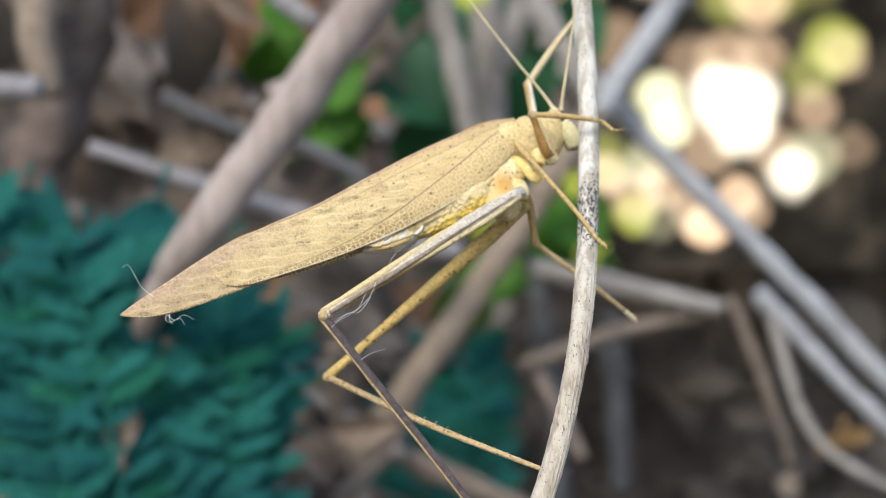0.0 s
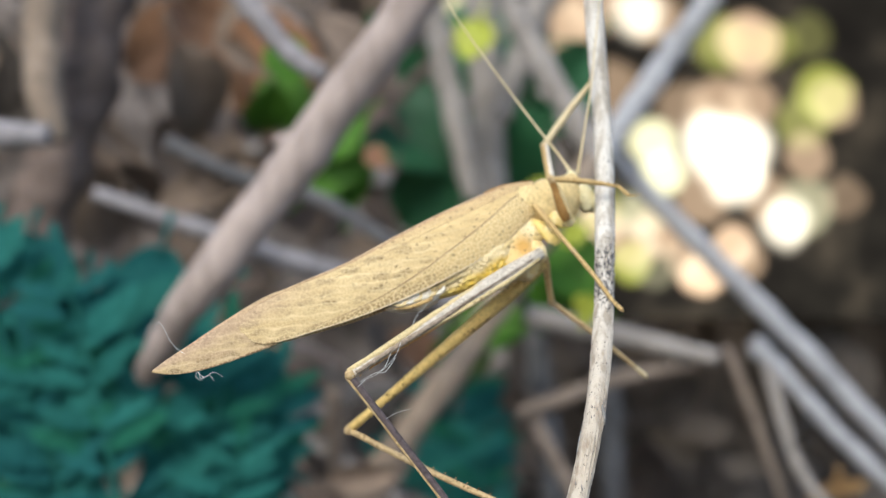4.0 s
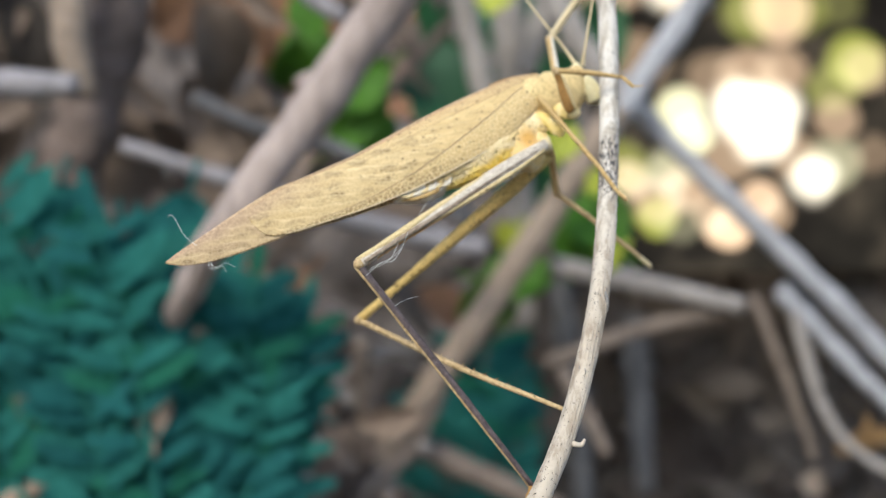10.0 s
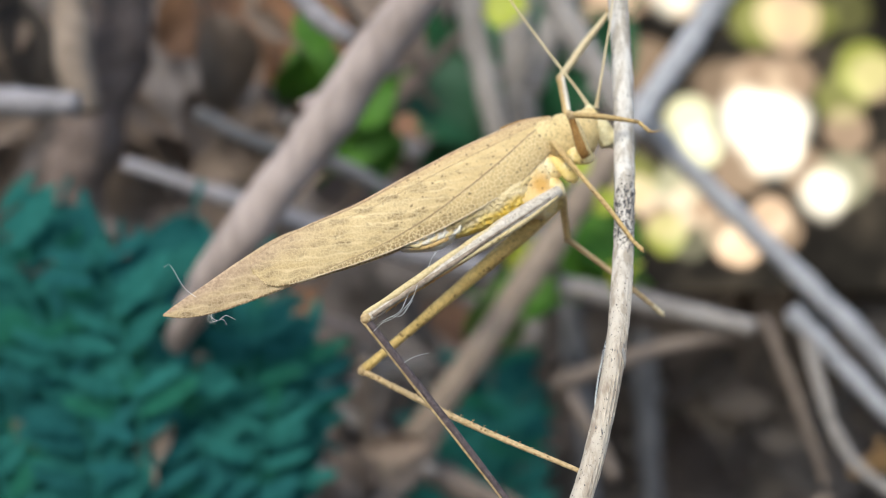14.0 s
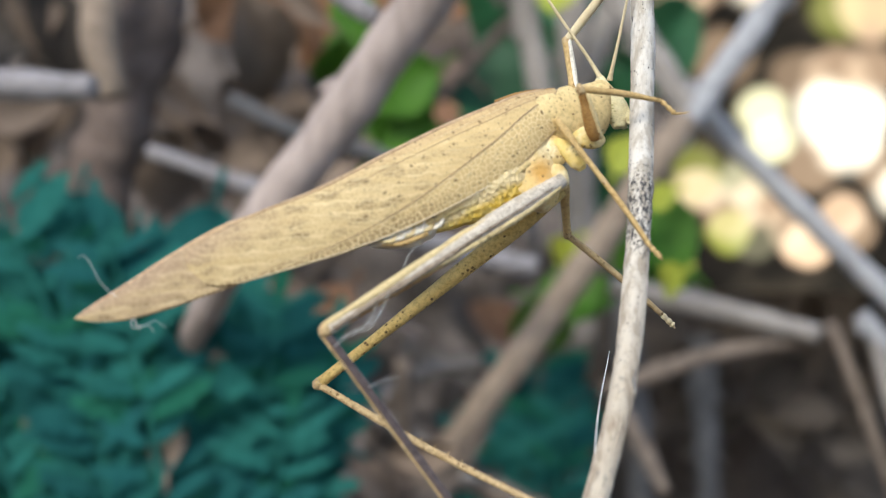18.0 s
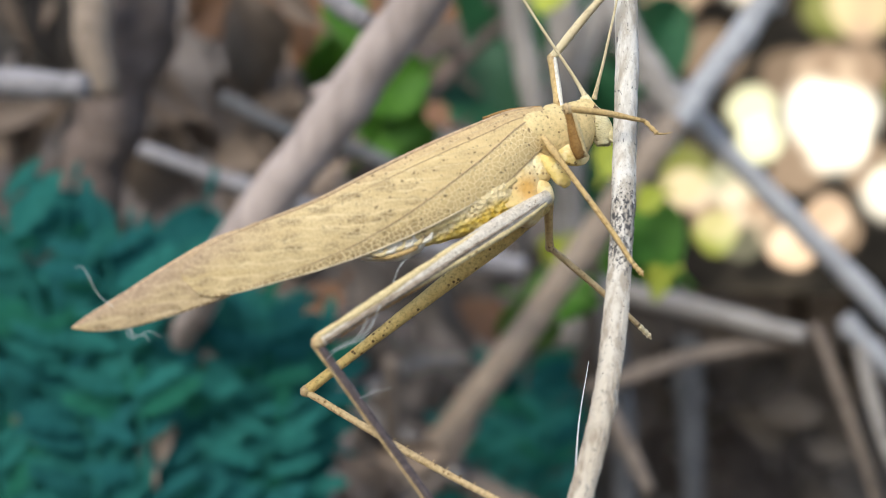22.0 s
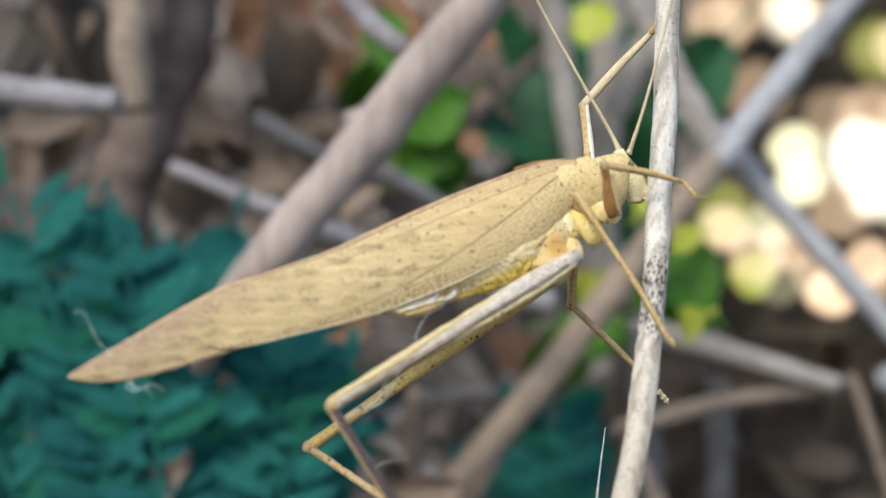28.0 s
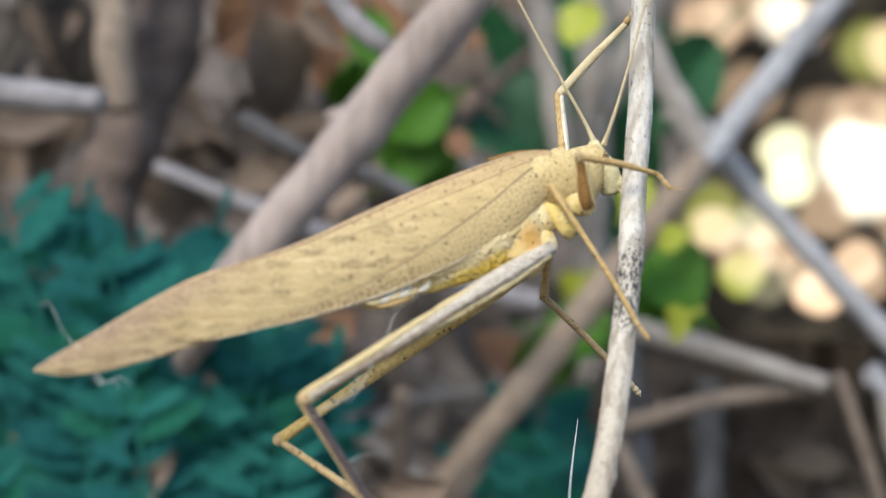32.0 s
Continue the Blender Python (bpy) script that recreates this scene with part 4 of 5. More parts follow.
rod("bud_stub", spline([bc(p.x - 0.03, p.y, p.z), bc(p.x + 0.07, p.y, p.z - 0.02), bc(p.x + 0.11, p.y, p.z + 0.03)], 5), [0.03 * CM, 0.022 * CM, 0.012 * CM], M_STEM, STEM, "small broken bud stub", sides=8, rough=0.2, grain=1500)
rod("loose_fibre", spline([bc(0.46, -0.86, -2.14), bc(0.53, -0.30, -1.72), bc(0.655, 0.35, -1.33)], 8), [0.006 * CM, 0.0055 * CM, 0.003 * CM], M_SILK, STEM, "thin white bark fibre standing off", sides=5)

# ---- ground, brush and distance ----
def ground():
    bm = bmesh.new()
    n = 70
    rows = []
    for i in range(n + 1):
        row = []
        for j in range(n + 1):
            u, v = 2 * i / n - 1, 2 * j / n - 1
            x, y = math.copysign(abs(u) ** 4, u) * 400 + 0.6 * u, math.copysign(abs(v) ** 4, v) * 400 + 0.6 * v
            near = math.exp(-(x * x + y * y) / 4)
            row.append(bm.verts.new((x, y, 0.03 * near * noise.noise(Vector((x, y, 0)) * 6))))
        rows.append(row)
    for i in range(n):
        for j in range(n):
            bm.faces.new((rows[i][j], rows[i + 1][j], rows[i + 1][j + 1], rows[i][j + 1]))
    return tagged(part("ground", bm, M_LITTER), "dark soil covered with leaf litter", "ground", kind="structure")


ground()

# the brush stops along an uneven line, beyond which the sheet of painted highlights shows; a few small gaps pierce it
# besides: x, z, half-width in centimetres
DEPTH = 40
GAPS = [(1.02, 10.75, 2.2), (-3.06, 9.23, 1.0), (-4.62, 11.21, 1.3), (-3.28, 6.13, 0.9)]


def in_gap(x, z):
    edge = 1.6 * noise.noise(Vector((x, z, 5)) * 0.3) + 0.7 * noise.noise(Vector((x, z, 2)) * 0.9)
    return (x > 4.4 + edge and z > 1.6 + edge) or any((x - gx) ** 2 + (z - gz) ** 2 < r * r for gx, gz, r in GAPS)


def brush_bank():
    """An uneven wall of dry brush with gaps, its deep shade put into the dark colour."""
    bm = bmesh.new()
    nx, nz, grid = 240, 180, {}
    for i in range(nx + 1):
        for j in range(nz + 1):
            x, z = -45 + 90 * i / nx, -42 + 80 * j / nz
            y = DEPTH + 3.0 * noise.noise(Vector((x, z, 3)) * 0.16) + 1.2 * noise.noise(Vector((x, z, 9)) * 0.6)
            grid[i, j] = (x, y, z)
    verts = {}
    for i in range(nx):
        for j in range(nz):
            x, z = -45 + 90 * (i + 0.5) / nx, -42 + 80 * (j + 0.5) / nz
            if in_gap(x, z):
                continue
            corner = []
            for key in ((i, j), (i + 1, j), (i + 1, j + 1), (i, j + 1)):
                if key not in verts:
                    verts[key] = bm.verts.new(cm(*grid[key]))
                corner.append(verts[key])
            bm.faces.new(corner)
    return tagged(part("backdrop_brush", bm, M_BANK), "wall of dry brush with shade put into its dark colour and gaps of light", "brush", kind="structure")


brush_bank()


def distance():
    """A made-up glowing sheet behind the brush, nearer below and farther above, that carries the painted highlights."""
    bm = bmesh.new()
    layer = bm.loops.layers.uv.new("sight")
    # shape and UV follow directions from this fixed eye point
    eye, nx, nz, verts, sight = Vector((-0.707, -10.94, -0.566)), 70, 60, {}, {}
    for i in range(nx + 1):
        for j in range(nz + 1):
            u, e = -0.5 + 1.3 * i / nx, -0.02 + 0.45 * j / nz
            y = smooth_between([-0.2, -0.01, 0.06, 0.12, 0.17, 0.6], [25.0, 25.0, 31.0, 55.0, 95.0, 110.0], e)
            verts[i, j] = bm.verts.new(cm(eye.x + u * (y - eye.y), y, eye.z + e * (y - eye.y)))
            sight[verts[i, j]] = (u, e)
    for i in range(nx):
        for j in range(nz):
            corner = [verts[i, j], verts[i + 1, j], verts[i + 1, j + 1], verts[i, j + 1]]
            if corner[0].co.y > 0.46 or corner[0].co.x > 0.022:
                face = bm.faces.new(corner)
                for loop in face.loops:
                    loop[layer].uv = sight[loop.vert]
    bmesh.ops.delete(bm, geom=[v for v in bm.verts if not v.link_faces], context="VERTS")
    return tagged(part("backdrop_distance", bm, M_GLOW), "glowing backdrop sheet painted with blurred highlights of sunlit foliage and sky", "backdrop", kind="structure")


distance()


def twig(name, points, radius, mat, label, category="twig", group="", taper=0.8, rough=0.16, knots=2):
    """A dead twig: its wood, a few knots and a peeling strip of bark."""
    at = cm(*points[len(points) // 2])
    whole = thing(name, label, category, group, at)
    path = [p - at for p in spline([cm(*p) for p in points], 12)]
    rod("wood", path, [radius * CM, radius * CM, radius * taper * CM], mat, whole, "", None, (0.05, -1, 0.1), 14, rough, 150)
    r = random.Random(round(points[0][0] * 100 + points[0][2] * 7))
    for _ in range(knots):
        k = r.randrange(3, len(path) // 2)
        way = (path[k + 1] - path[k]).normalized()
        out = way.cross(Vector((r.uniform(-0.4, 0.4), -1, 0))).normalized() * r.choice((1, -1))
        base = path[k] + out * radius * CM * 0.5
        rod("knot", [base, base + (out + way * 0.5) * radius * CM * 0.5, base + (out + way * 0.7) * radius * CM * 0.85], [radius * 0.55 * CM, radius * 0.42 * CM, radius * 0.2 * CM], mat, whole, "", sides=8, rough=0.2, grain=300)
    return whole


twig("branch", [(1.25, 9.2, 8.2), (-1.24, 9.3, 4.3), (-2.34, 9.4, 2.78), (-3.34, 9.5, 1.38), (-4.5, 9.6, -0.1), (-5.3, 10.4, -1.05), (-6.1, 11.6, -2.05), (-6.85, 13.6, -2.9)], 0.40, M_BRANCH, "thick pinkish-grey dead branch tapering into the herb", "branch", taper=0.45, knots=1)
twig("twig", [(-14.0, 12.4, 2.75), (-9.59, 12.2, 2.53), (-8.18, 12.2, 2.47)], 0.29, M_PALETWIG, "bleached broken twig end beside the branch", group="bleached twigs")
twig("twig", [(-0.1, 17, -0.7), (-1.6, 17.0, -0.40), (-4.0, 16.0, 0.2), (-5.49, 15.0, 0.71), (-8.08, 15.0, 1.59)], 0.25, M_PALETWIG, "bleached grey twig behind the thick branch", group="bleached twigs", taper=0.6)
twig("twig", [(-7.2, 18.0, 3.05), (-5.54, 18.0, 2.28), (-3.64, 18.0, 1.75), (-2.02, 18.0, 0.81), (-0.67, 18.0, 0.08)], 0.19, M_STALKGREY, "long grey twig passing behind the thick branch", group="grey twigs")
twig("stem", [(-8.4, 18, 10.5), (-9.07, 18.0, 5.54), (-9.75, 18, 2.65), (-10.3, 18.0, 0.45), (-11.0, 18, -6.9)], 0.8, M_DARKTWIG, "dark brown upright stem in shade", "stem", rough=0.25, knots=1)
twig("stem", [(-9.3, 16, 9.0), (-9.6, 16.0, 4.8), (-9.2, 16, 2.8)], 0.42, M_FORK, "pale upright stem in shade", "stem", rough=0.25)
twig("twig", [(8.4, 21, 10.0), (5.7, 21.0, 6.14), (3.7, 20.3, 3.3), (2.9, 19.7, 2.2)], 0.33, M_BLUETWIG, "pale grey upper arm of the forked branch", group="bleached twigs", taper=1.0)
twig("forked_branch", [(3.3, 20.0, 2.8), (2.76, 19.5, 2.05), (0.05, 19, -1.99), (-3.18, 19, -6.6), (-5.5, 19, -10.4)], 0.37, M_FORK, "grey-brown slanting branch forking behind the bush-cricket", "branch", taper=1.0)
twig("twig", [(3.5, 20.3, 3.0), (1.76, 20.5, 5.9), (0.9, 20.5, 7.6)], 0.36, M_GREYTWIG, "grey side arm of the forked branch", group="grey twigs")
twig("twig", [(3.4, 21.5, 3.9), (4.65, 22.0, 2.65), (5.7, 22.0, 1.62), (8.0, 22.0, -0.66), (9.65, 22.0, -2.3), (11.1, 22.0, -3.85), (13.6, 22, -6.4)], 0.29, M_BLUETWIG, "bluish-grey twig running down past the gaps of light", group="bleached twigs", taper=1.0)
twig("twig", [(1.6, 20.0, -1.07), (3.19, 20.0, -1.41), (4.93, 20.0, -1.79), (6.51, 20.0, -2.16)], 0.27, M_GREYTWIG, "grey level twig in the brush", group="grey twigs")
twig("twig", [(1.44, 20.3, -3.67), (2.62, 20.3, -3.24), (4.24, 20.3, -2.67), (6.58, 20.3, -2.24)], 0.21, M_BROWNTWIG, "brownish twig meeting the others", group="brown twigs")
twig("twig", [(6.85, 20.5, -1.9), (7.13, 20.5, -2.47), (7.7, 20.5, -3.95), (8.08, 20.5, -4.98), (8.47, 20.5, -6.15)], 0.145, M_BROWNTWIG, "grey-brown dead twig hanging down", group="brown twigs")
twig("twig", [(7.45, 20.0, -1.7), (7.74, 20.0, -2.03), (8.8, 20.0, -3.19), (10.08, 20.0, -4.5), (11.77, 20, -6.1)], 0.23, M_BLUETWIG, "bleached dead twig sloping down", group="bleached twigs")
twig("twig", [(7.68, 19.5, -2.3), (7.8, 19.5, -2.7), (8.08, 19.5, -3.73), (8.35, 19.5, -4.59), (8.98, 19.5, -5.58), (10.16, 19.5, -6.37), (11.84, 19.5, -7.01)], 0.15, M_GREYTWIG, "pale crooked twig in the brush", group="bleached twigs")
twig("stalk", [(1.7, 18.0, -3.6), (2.38, 18.0, -4.81), (2.78, 18.0, -5.62)], 0.18, M_BROWNTWIG, "short brown stalk behind the dry stem", "stalk", "dry stalks")
twig("twig", [(-4.4, 10.2, 5.0), (-3.36, 10.2, 3.79), (-2.71, 10.2, 3.33)], 0.19, M_PALETWIG, "short pale twig stub by the thick branch", group="bleached twigs")

# a few tall thin grey stalks between the leaves
rng = random.Random(11)
for x, y, z0, z1, lean, r, mat in ((-0.9, 22, 7.5, 2.0, 1.2, 0.34, M_GREYTWIG), (0.6, 26, 9, -3, 0.6, 0.5, M_GREYTWIG), (2.0, 24, -1, -8, 0.8, 0.36, M_STALKGREY), (4.56, 26, -2.6, -8.0, 0.3, 0.38, M_STALKGREY), (2.6, 24, 9, 4.5, -1.5, 0.4, M_GREYTWIG), (-6.0, 22, 5.0, 2.4, 4.0, 0.34, M_GREYTWIG), (-4.5, 20, -4.4, -7.5, 6.5, 0.34, M_BROWNTWIG), (-9.5, 15, -4.2, -7.0, 5.0, 0.6, M_BRANCH)):
    twig("stalk", [(x, y, z0), (x + lean * 0.5 + rng.uniform(-0.2, 0.2), y, (z0 + z1) / 2), (x + lean, y, z1)], r, mat, "dry stalk deep in the brush", "stalk", "dry stalks")


def blade_object(name, m, length, width, mat, parent, lobes=0, cup=0.2, fold=0.25, seed=0):
    """A thin leaf blade along +y of m with a folded midrib; lobes cut its margin into rounded teeth."""
    bm = bmesh.new()
    n, half = (14, 2) if lobes else (10, 3)
    top, low = [], []
    for i in range(n + 1):
        t = i / n
        w = width * (math.sin(math.pi * min(1, t * 0.92 + 0.05)) ** 0.75)
        if lobes:
            w *= 0.42 + 0.58 * abs(math.sin(math.pi * (lobes * t + 0.2 * math.sin(5 * t + seed)))) ** 0.7
        a, b = [], []
        for j in range(-half, half + 1):
            q = j / half
            wave = 0.05 * width * math.sin(7 * t + 3 * q + seed)
            p = Vector((w * q, length * (t + (0.10 * abs(q) * (1 - t) if lobes else 0)), fold * w * abs(q) - cup * length * t * t + wave))
            a.append(bm.verts.new(p))
            b.append(bm.verts.new(p - Vector((0, 0, 0.00025))))
        top.append(a)
        low.append(b)
    for i in range(n):
        for k in range(2 * half):
            bm.faces.new((top[i][k], top[i][k + 1], top[i + 1][k + 1], top[i + 1][k]))
            bm.faces.new((low[i][k], low[i + 1][k], low[i + 1][k + 1], low[i][k + 1]))
    ob = part(name, bm, mat, parent)
    ob.matrix_local = m
    return ob


def compound_leaf(base, tip, count, size, seed, mat=M_TEAL, label="lobed blue-green leaf of a low herb"):
    """A feathered leaf: a stalk with lobed leaflets on both sides."""
    r = random.Random(seed)
    count, size = round(count * 3.4), size * 0.72
    a, b = cm(*base), cm(*tip)
    mid = a.lerp(b, 0.5) + Vector((0, 0, 0.012))
    plant = thing("herb_leaf", label, "leaf", "blue-green herb leaves", a)
    path = [p - a for p in spline([a, mid, b], 10)]
    rod("leaf_stalk", path, [0.0011, 0.0008, 0.0004], mat, plant, sides=6)
    tones = (mat, mat, M_SEAGREEN, M_NIGHTLEAF) if mat is M_TEAL else (mat,)
    for k in range(count):
        t = (k + 1) / count
        tone = tones[int(len(tones) * (0.5 + 0.499 * math.sin(1.3 * seed + 0.45 * k)))]
        p = path[min(len(path) - 1, int(t * (len(path) - 1)))]
        ahead = (b - a).normalized()
        for side in ((1, -1) if k < count - 1 else (0,)):
            out = Vector((0.15, -1, 0.1)).cross(ahead) * side
            way = (ahead * r.uniform(0.3, 0.8) + out + Vector((0, r.uniform(-0.4, 0.4), 0))).normalized() if side else ahead
            face = Vector((r.uniform(-0.1, 0.1), -1, r.uniform(0.15, 0.3)))
            face = (face - way * face.dot(way)).normalized()
            turn = Matrix((way.cross(face), way, face)).transposed().to_4x4()
            s = size * CM * r.uniform(0.75, 1.2) * (1.05 - 0.10 * t)
            blade_object("leaflet", Matrix.Translation(p + Vector((0, r.uniform(-0.004, 0.004), 0))) @ turn, s, s * 0.17, tone, plant, r.choice((3, 4)), r.uniform(0, 0.1), 0.04, r.uniform(0, 6))
    return plant


HERB = [((-5.2, 8.5, -8.5), (-8.3, 8.0, 0.4), 8, 1.5), ((-4.9, 8.0, -8.5), (-6.3, 7.6, -0.4), 8, 1.5), ((-4.6, 9.0, -8.5), (-3.9, 8.4, -1.4), 8, 1.5), ((-6.5, 8.5, -8.0), (-10.0, 8.6, -1.6), 7, 1.6),
        ((-7.5, 9.2, -8.4), (-7.2, 8.8, -2.2), 7, 1.5), ((-9.5, 9.5, -9), (-11.2, 9, -3.6), 6, 1.5)]
DEEPER = 3.5
for k, (base, tip, count, size) in enumerate(HERB):
    grow = (19.3 + DEEPER) / 19.3
    base, tip, size = (base[0] * grow, base[1] + DEEPER, (base[2] + 1.1) * grow - 1.1), (tip[0] * grow, tip[1] + DEEPER, (tip[2] + 1.1) * grow - 1.1), size * grow
    compound_leaf(base, tip, count, size, 30 + k)
    compound_leaf((base[0] + 0.4, base[1] + 0.6, base[2]), (tip[0] + 0.8, tip[1] + 0.8, tip[2] - 0.8), count, size * 0.95, 330 + k)
    if k % 2:
        compound_leaf((base[0] - 0.3, base[1] + 1.2, base[2]), (tip[0] - 0.5, tip[1] + 1.3, tip[2] - 1.7), count, size, 530 + k)

for k, (base, tip, count, size) in enumerate((((-7.0, 12.0, -9.9), (-7.85, 11.8, -2.1), 8, 1.6), ((-5.85, 12.2, -9.9), (-6.55, 11.9, -2.6), 8, 1.5), ((-6.9, 11.6, -9.5), (-8.2, 11.4, -1.7), 8, 1.8), ((-6.2, 12.2, -9.5), (-5.6, 11.8, -2.0), 8, 1.7), ((-5.2, 12.4, -9.5), (-4.4, 12.0, -3.6), 6, 1.6), ((-0.07, 23.0, -10.81), (-0.18, 23.0, -3.23), 7, 2.0), ((-1.02, 23.0, -10.81), (-1.46, 23.0, -4.81), 6, 1.9), ((0.56, 23.0, -10.81), (0.6, 23.0, -4.5), 6, 1.8))):
    compound_leaf(base, tip, count, size, 700 + k)


def single_leaf(x, y, z, size, mat, label, seed, group, wide=0.36, flat=False):
    r = random.Random(seed)
    way = Vector((r.uniform(-1, 1), r.uniform(-0.3, 0.3), r.uniform(-1, 1))).normalized()
    face = Vector((r.uniform(-0.5, 0.5), -1, r.uniform(-0.3, 0.7)))
    if flat:
        way, face = Vector((way.x, 0.0, way.z)).normalized(), Vector((0.2 * face.x, -1, 0.22))
    face = (face - way * face.dot(way)).normalized()
    turn = Matrix((way.cross(face), way, face)).transposed().to_4x4()
    whole = thing("leaf", label, "leaf", group, cm(x, y, z) - way * size * CM * 0.5)
    blade_object("blade", turn, size * CM, size * wide * CM, mat, whole, 0, 0.05 if flat else r.uniform(-0.2, 0.5), 0.05 if flat else r.uniform(0.1, 0.6), r.uniform(0, 6))
    rod("midrib", [turn @ Vector((0, size * CM * q, 0.0003)) for q in (-0.35, -0.1, 0.1)], [0.0007, 0.0006, 0.0005], mat, whole, sides=5)
    return whole


GREEN = [(-3.3, 19, 2.8, 1.5), (-3.0, 19.5, 2.4, 1.4), (-3.6, 19, 2.3, 1.2), (-4.6, 19.5, 4.4, 1.4), (-4.9, 19, 3.9, 1.2), (-4.3, 17.5, 5.0, 1.0), (-3.2, 18.0, 3.4, 1.4), (2.8, 21, 0.2, 1.8), (3.1, 21.5, -0.5, 1.6), (2.5, 21, -0.6, 1.5), (0.8, 21, -1.5, 1.6), (0.0, 21, -2.2, 1.5)]
for k, (x, y, z, size) in enumerate(GREEN):
    single_leaf(x, y, z, size * 1.2, M_GREEN, "fresh green leaf deep in the brush", 60 + k, "fresh green leaves", 0.45)
DARK = [(-2.0, 27, 4.8, 4.2), (-0.8, 28, 5.6, 3.8), (0.6, 28, 7.6, 4.2), (1.6, 28, 3.6, 4.0), (-2.6, 28, 6.8, 3.4), (3.2, 28, 6.0, 3.6), (-1.0, 28, 2.6, 3.4), (1.4, 27, 1.6, 3.0)]
for k, (x, y, z, size) in enumerate(DARK):
    single_leaf(x, y, z, size, M_DARKGREEN, "dark green leaf in shade", 80 + k, "dark green leaves")
# bright leaves in place of blurred highlights; the light is in their colour
SUNNY = [(1.7, 16.3, 1.7, 0.85), (2.75, 17.0, -0.95, 0.9), (2.6, 18, 0.9, 0.7), (0.55, 22, -0.35, 1.0), (0.3, 22, 6.4, 1.3)]
for k, (x, y, z, size) in enumerate(SUNNY):
    single_leaf(x, y, z, size, M_LIME, "yellow-green leaf standing in for a blurred highlight", 95 + k, "yellow-green leaves", 0.48)
for k, (x, y, z, size) in enumerate(((-6.6, 21, 5.8, 3.4), (-5.2, 21.5, 5.6, 3.0), (-8.0, 22, 6.2, 3.0), (-1.2, 24, -2.2, 1.6), (-4.6, 17, -1.7, 1.3))):
    single_leaf(x, y, z, size, M_RUSTLEAF, "rust-brown withered leaf in the brush", 400 + k, "rust-brown leaves", 0.42)
rng = random.Random(21)
for k in range(60):
    x, z = rng.uniform(-14, 13), rng.uniform(-9, 9)
    if 1 < x:
        continue
    dx, dz = rng.uniform(-4, 4), rng.uniform(-4, 4)
    mat = rng.choice((M_GREYTWIG, M_BROWNTWIG, M_BRANCH, M_DARKTWIG, M_GREYTWIG))
    y = rng.uniform(23, 33)
    twig("twig", [(x, y, z), (x + dx * 0.5 + rng.uniform(-0.4, 0.4), y + rng.uniform(-1, 1), z + dz * 0.5 + rng.uniform(-0.4, 0.4)), (x + dx, y, z + dz)], rng.uniform(0.1, 0.26), mat, "thin dry twig tangled deep in the brush", group="tangled twigs")
for k in range(72):
    x, z = rng.uniform(-14, -1.5), rng.uniform(0.0, 10)
    single_leaf(x, rng.uniform(17, 26), z, rng.uniform(1.2, 2.8), M_DEAD, "curled brown dead leaf hanging in the brush", 100 + k, "dead leaves", rng.uniform(0.15, 0.4))
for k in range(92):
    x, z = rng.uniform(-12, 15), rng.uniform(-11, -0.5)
    single_leaf(x, rng.uniform(26, 35), z, rng.uniform(1.5, 3.0), M_DUSK, "dead leaf in the litter, its shade put into the colour", 300 + k, "dead leaves", rng.uniform(0.12, 0.4))

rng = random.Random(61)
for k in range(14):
    single_leaf(rng.uniform(-14.5, -10.2), rng.uniform(17, 20), rng.uniform(2.6, 9.0), rng.uniform(1.6, 3.0), M_DUSK, "dead leaf hanging in the brush, its shade put into the colour", 1500 + k, "dead leaves", rng.uniform(0.25, 0.4))

# broad lower leaves that close the herb's crown
rng = random.Random(52)
for k in range(64):
    x = rng.uniform(-12.5, -4.3)
    top = smooth_between([-12.5, -9.8, -8.6, -7.4, -6.3, -4.9, -4.2], [0.9, 0.6, 0.45, 0.2, -0.05, -0.9, -2.2], x) - 0.7
    z = top - rng.uniform(0, 1) ** 1.2 * (top + 7.5)
    single_leaf(x, rng.uniform(12.8, 14.2), z, rng.uniform(1.5, 2.3), rng.choice((M_TEAL, M_TEAL, M_SEAGREEN, M_NIGHTLEAF)), "broad blue-green lower leaf of the herb", 1300 + k, "blue-green herb leaves", 0.42, True)

# withered leaves and broken stalks between the herb leaves
for k, (x, y, z, size) in enumerate([(-9.2, 12.4, -0.75, 0.9), (-9.1, 12.4, -3.95, 1.0), (-9.72, 13.5, -0.98, 1.3), (-7.26, 13.5, -2.8, 1.2), (-2.95, 13.5, -4.89, 1.6), (-2.14, 13.5, -4.2, 1.5)]):
    single_leaf(x, y, z, size, M_DEAD, "withered brown leaf caught among the herb leaves", 900 + k, "withered leaves", 0.22)
twig("stalk", [(-10.3, 12.2, -6.0), (-8.5, 12.2, -5.12), (-7.02, 12.0, -3.92), (-6.03, 11.9, -2.82), (-5.66, 11.9, -2.26)], 0.2, M_FORK, "brownish broken stalk leaning among the herb leaves", "stalk", "dry stalks", taper=0.75)
single_leaf(-6.5, 11.6, -3.8, 1.1, M_TANLEAF, "pale tan withered leaf hanging on the stalk", 911, "withered leaves", 0.42)
# two leaf shapes coloured as blurred spots of light low in the brush
single_leaf(10.58, 23.0, -6.04, 1.0, M_PEACH, "orange-brown leaf shape standing in for a blurred highlight low in the brush", 912, "tan dry leaves", 0.9)
single_leaf(9.04, 23.0, -7.30, 0.62, M_TANLEAF, "pale tan leaf shape standing in for a blurred highlight low in the brush", 913, "withered leaves", 0.7)
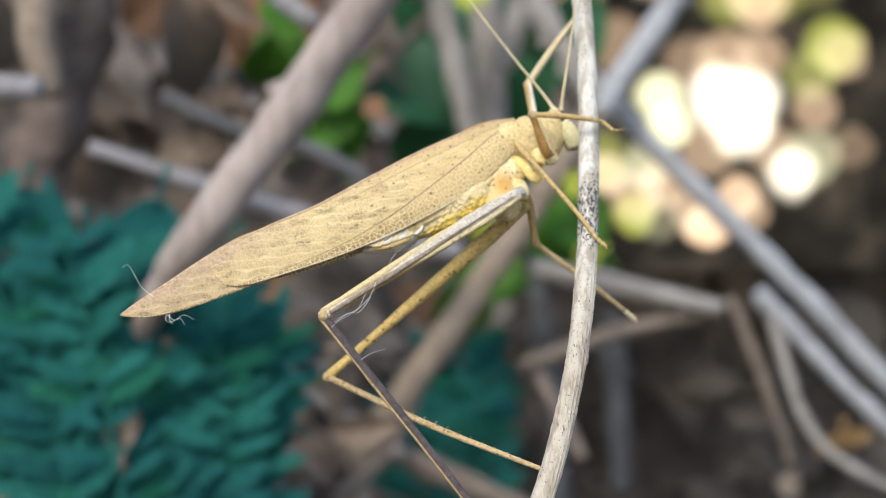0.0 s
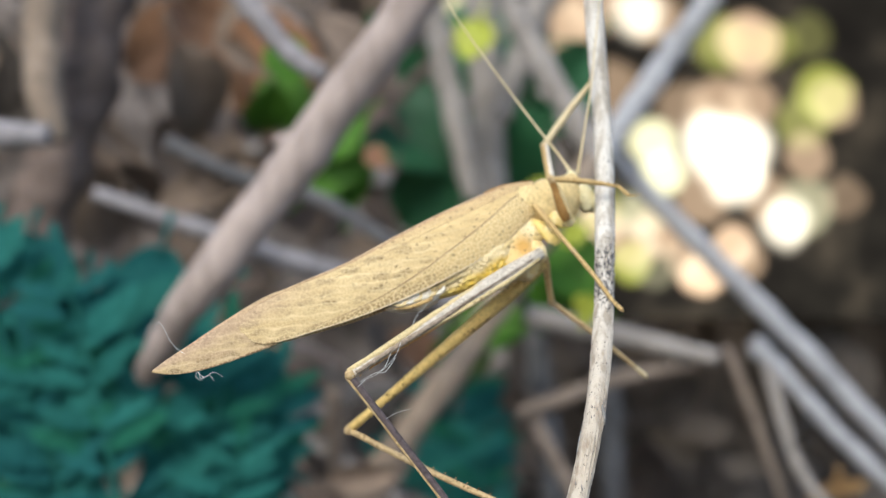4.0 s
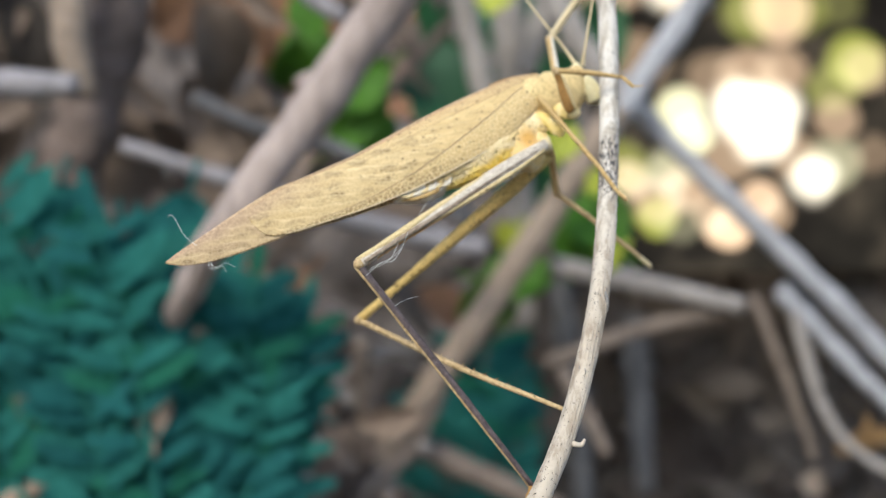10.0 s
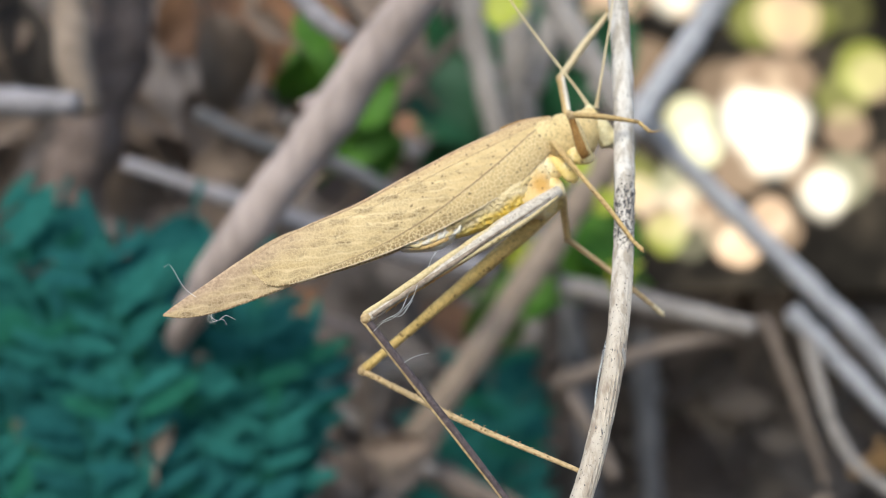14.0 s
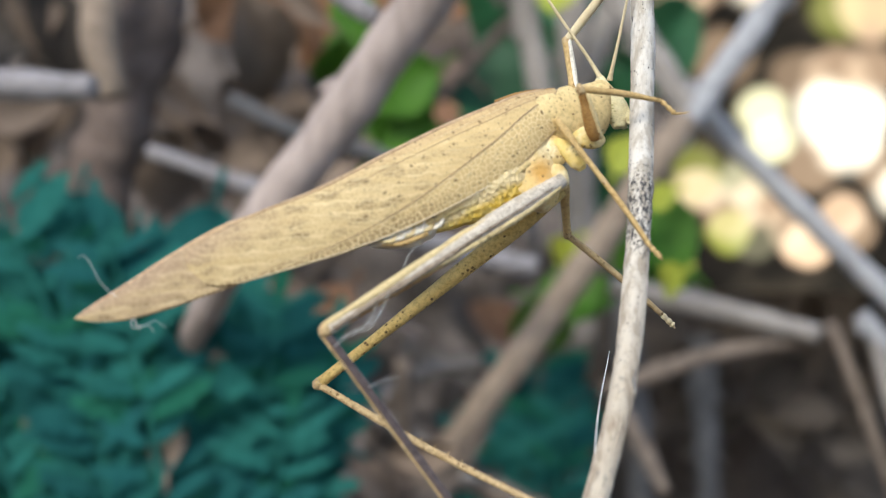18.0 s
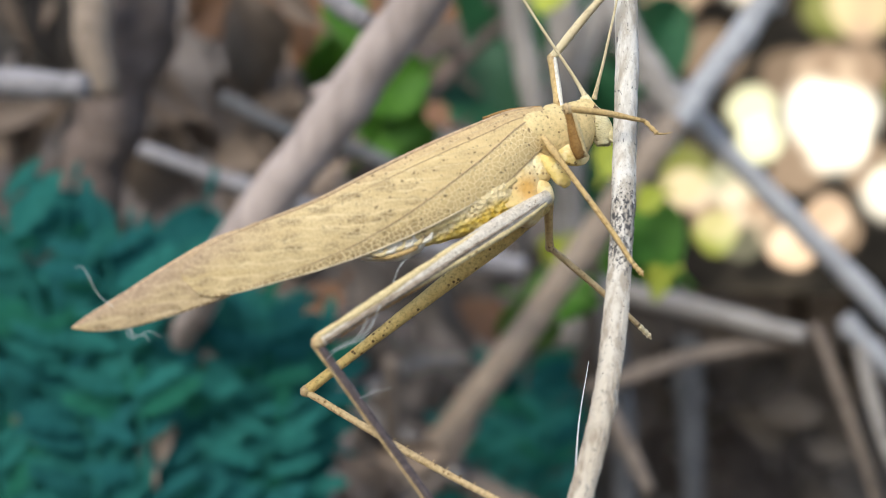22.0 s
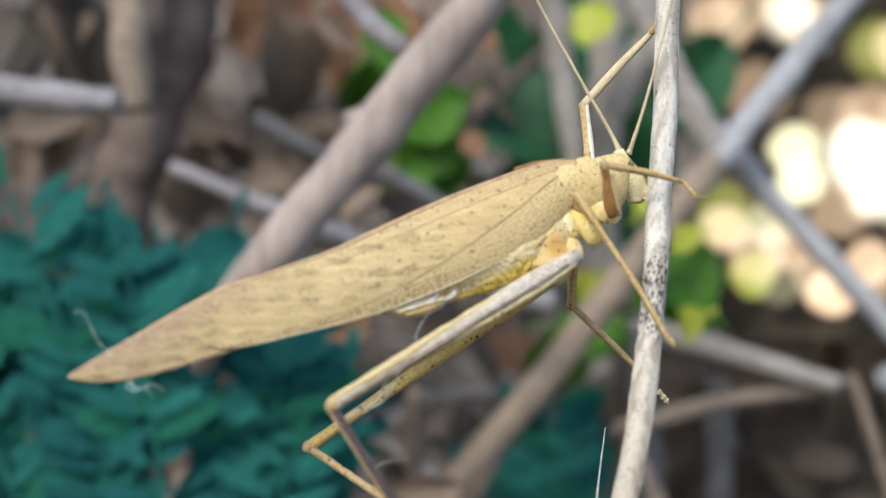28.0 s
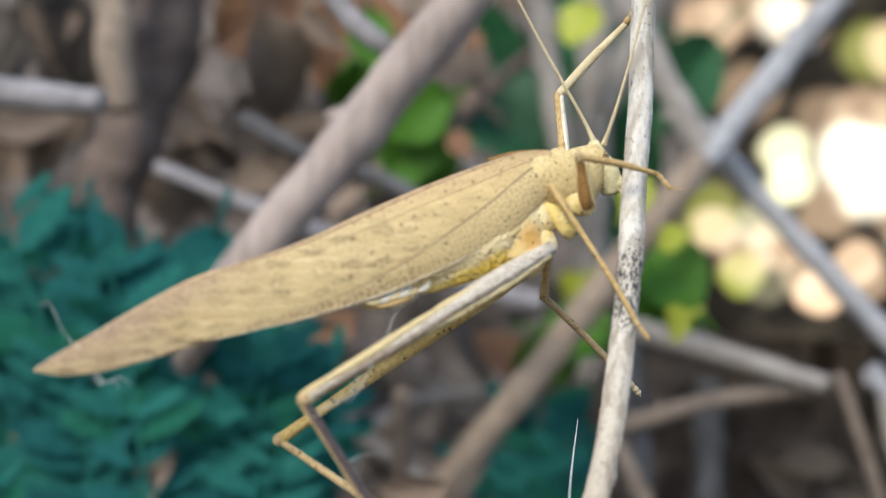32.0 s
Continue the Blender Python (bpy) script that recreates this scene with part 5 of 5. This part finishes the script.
for a, b, pale in [((-6.14, 18.0, -6.68), (-3.2, 19.0, -3.46), 0), ((-5.44, 18.0, -3.11), (-1.51, 19.0, -5.72), 1), ((-4.77, 18.0, -6.93), (-4.33, 19.0, -2.9), 1), ((-3.67, 18.0, -6.93), (-1.22, 19.0, -4.32), 0), ((-6.68, 18.0, -5.56), (-2.36, 19.0, -6.57), 1), ((-3.11, 18.0, -2.84), (-3.78, 19.0, -7.13), 0)]:
    middle = [(p + q) / 2 + d for p, q, d in zip(a, b, (0.3, 0.4, -0.2))]
    twig("twig", [a, middle, b], 0.2, M_GREYTWIG if pale else M_BROWNTWIG, "dry broken twig behind the herb", group="tangled twigs")

# leaf shapes put in for small dim discs of blurred light
for k, (x, y, z, size) in enumerate([(-2.12, 17.0, 2.63, 0.6), (-1.85, 17.0, 4.86, 0.4)]):
    single_leaf(x, y, z, size, M_RUSTLEAF, "small rust-brown leaf shape standing in for a dim blurred highlight", 950 + k, "tan dry leaves", 0.5)

for k in range(18):
    x, z = rng.uniform(-13, -3), rng.uniform(-8.5, -1.0)
    single_leaf(x, rng.uniform(15.5, 18.5), z, rng.uniform(1.2, 2.4), M_DEAD, "curled brown dead leaf hanging in the brush", 1100 + k, "dead leaves", rng.uniform(0.15, 0.35))


# ---- movement: the stem sways and twists in the breeze, and the animal with it ----
SWAY = [
    (0, 0.007, -0.105, -0.022, -6.00, -1.46, -6.60), (0.5, -0.000, -0.094, -0.018, -5.33, -1.22, -6.40),
    (1, 0.003, -0.084, 0.009, -5.03, -1.28, -5.95), (1.5, 0.006, -0.087, 0.018, -5.15, -1.36, -5.80),
    (2, -0.004, -0.081, 0.010, -4.93, -1.30, -5.92), (2.5, -0.000, -0.046, 0.007, -5.16, -1.48, -5.89),
    (3, 0.035, 0.001, -0.004, -4.86, -1.61, -6.02), (3.5, 0.060, 0.006, -0.011, -5.00, -1.49, -5.83),
    (5.5, 0.028, 0.078, -0.025, -1.95, -0.37, -6.43), (6, 0.028, 0.062, 0.003, -3.42, -1.15, -5.78),
    (6.5, 0.034, 0.051, 0.001, -3.76, -1.32, -6.26), (7, 0.022, 0.022, -0.008, -3.65, -1.45, -5.88),
    (7.5, 0.009, 0.009, -0.015, -2.96, -1.33, -5.60), (8, 0.009, -0.002, -0.000, -2.87, -1.28, -5.35),
    (8.5, 0.016, -0.002, -0.027, -1.72, -0.86, -5.79), (9, 0.016, -0.011, -0.032, -1.85, -0.79, -6.14),
    (9.5, 0.041, -0.038, -0.011, -1.19, -0.73, -4.95), (10, 0.002, -0.019, 0.013, -1.26, -0.78, -5.25),
    (10.5, 0.000, 0.010, 0.015, -1.33, -0.96, -5.15), (11, 0.003, 0.020, 0.020, -1.16, -0.84, -4.69),
    (11.5, 0.003, 0.040, -0.008, -1.18, -0.85, -5.04), (12, 0.000, 0.048, 0.008, -1.05, -0.72, -4.40),
    (12.5, -0.006, 0.032, 0.005, -0.93, -0.69, -4.37), (13, -0.027, 0.029, 0.037, -0.86, -0.78, -4.06),
    (13.5, -0.005, 0.058, 0.023, -1.00, -0.65, -3.91), (14, -0.012, 0.040, 0.021, -0.89, -0.74, -3.50),
    (14.5, -0.054, 0.028, 0.039, -0.70, -0.67, -2.52), (16.5, -0.046, -0.065, 0.018, 0.85, -0.08, -1.59),
    (17, 0.012, -0.050, 0.002, 1.85, 0.73, 1.30), (17.5, -0.002, -0.061, 0.003, 1.70, 0.55, 0.61),
    (18, -0.010, -0.051, 0.043, 1.73, 0.80, 2.07), (18.5, -0.022, -0.040, 0.064, 1.56, 0.49, 1.11),
    (19, -0.055, -0.062, 0.055, 1.50, 0.69, 2.14), (19.5, -0.040, -0.085, 0.035, 1.71, 0.76, 2.42),
    (20, -0.019, -0.090, 0.002, 1.82, 0.84, 2.67), (20.5, -0.017, -0.067, 0.014, 1.79, 0.97, 2.90),
    (21, -0.031, -0.065, 0.048, 1.92, 1.00, 2.98), (21.5, -0.023, -0.032, 0.045, 2.12, 1.07, 3.51),
    (22, -0.019, -0.004, 0.072, 2.07, 1.13, 3.84), (22.5, 0.001, -0.002, 0.073, 2.13, 1.32, 4.54),
    (23, 0.024, 0.006, 0.061, 2.35, 1.43, 5.05), (23.5, 0.015, 0.007, 0.042, 2.50, 1.52, 5.15),
    (24, 0.027, 0.019, 0.035, 2.66, 1.67, 5.78), (24.5, 0.034, 0.022, 0.029, 2.62, 1.70, 5.71),
    (25, 0.024, 0.058, -0.010, 3.03, 1.71, 6.23), (25.5, 0.010, 0.078, -0.042, 3.35, 1.96, 5.99),
    (26, -0.044, 0.080, -0.102, 3.50, 2.10, 5.97), (26.5, -0.008, 0.052, -0.028, 3.14, 2.23, 7.21),
    (28.5, -0.015, 0.049, -0.023, 3.55, 1.93, 8.08), (29, 0.000, 0.056, -0.024, 3.66, 1.98, 8.20),
    (29.5, 0.023, 0.069, -0.023, 3.77, 2.24, 8.76), (30, -0.022, 0.046, -0.017, 4.04, 2.09, 8.45),
    (30.5, -0.026, 0.041, -0.012, 4.30, 2.36, 9.11), (31, -0.019, 0.041, -0.011, 4.01, 2.31, 9.03),
    (31.5, -0.038, 0.033, -0.009, 3.95, 2.38, 9.11), (32, -0.017, 0.044, -0.011, 4.26, 2.45, 9.51),
]


def motions():
    rows = []
    for t, x, y, z, rx, ry, rz in SWAY:
        axis = Vector((rx, ry, rz))
        turn = Matrix.Rotation(radians(axis.length), 4, axis.normalized())
        rows.append((t, Matrix.Translation((PIVOT + Vector((x, y, z))) * CM + LIFT) @ turn))
    walk(KATYDID, rows)
    walk(STEM, rows)


motions()
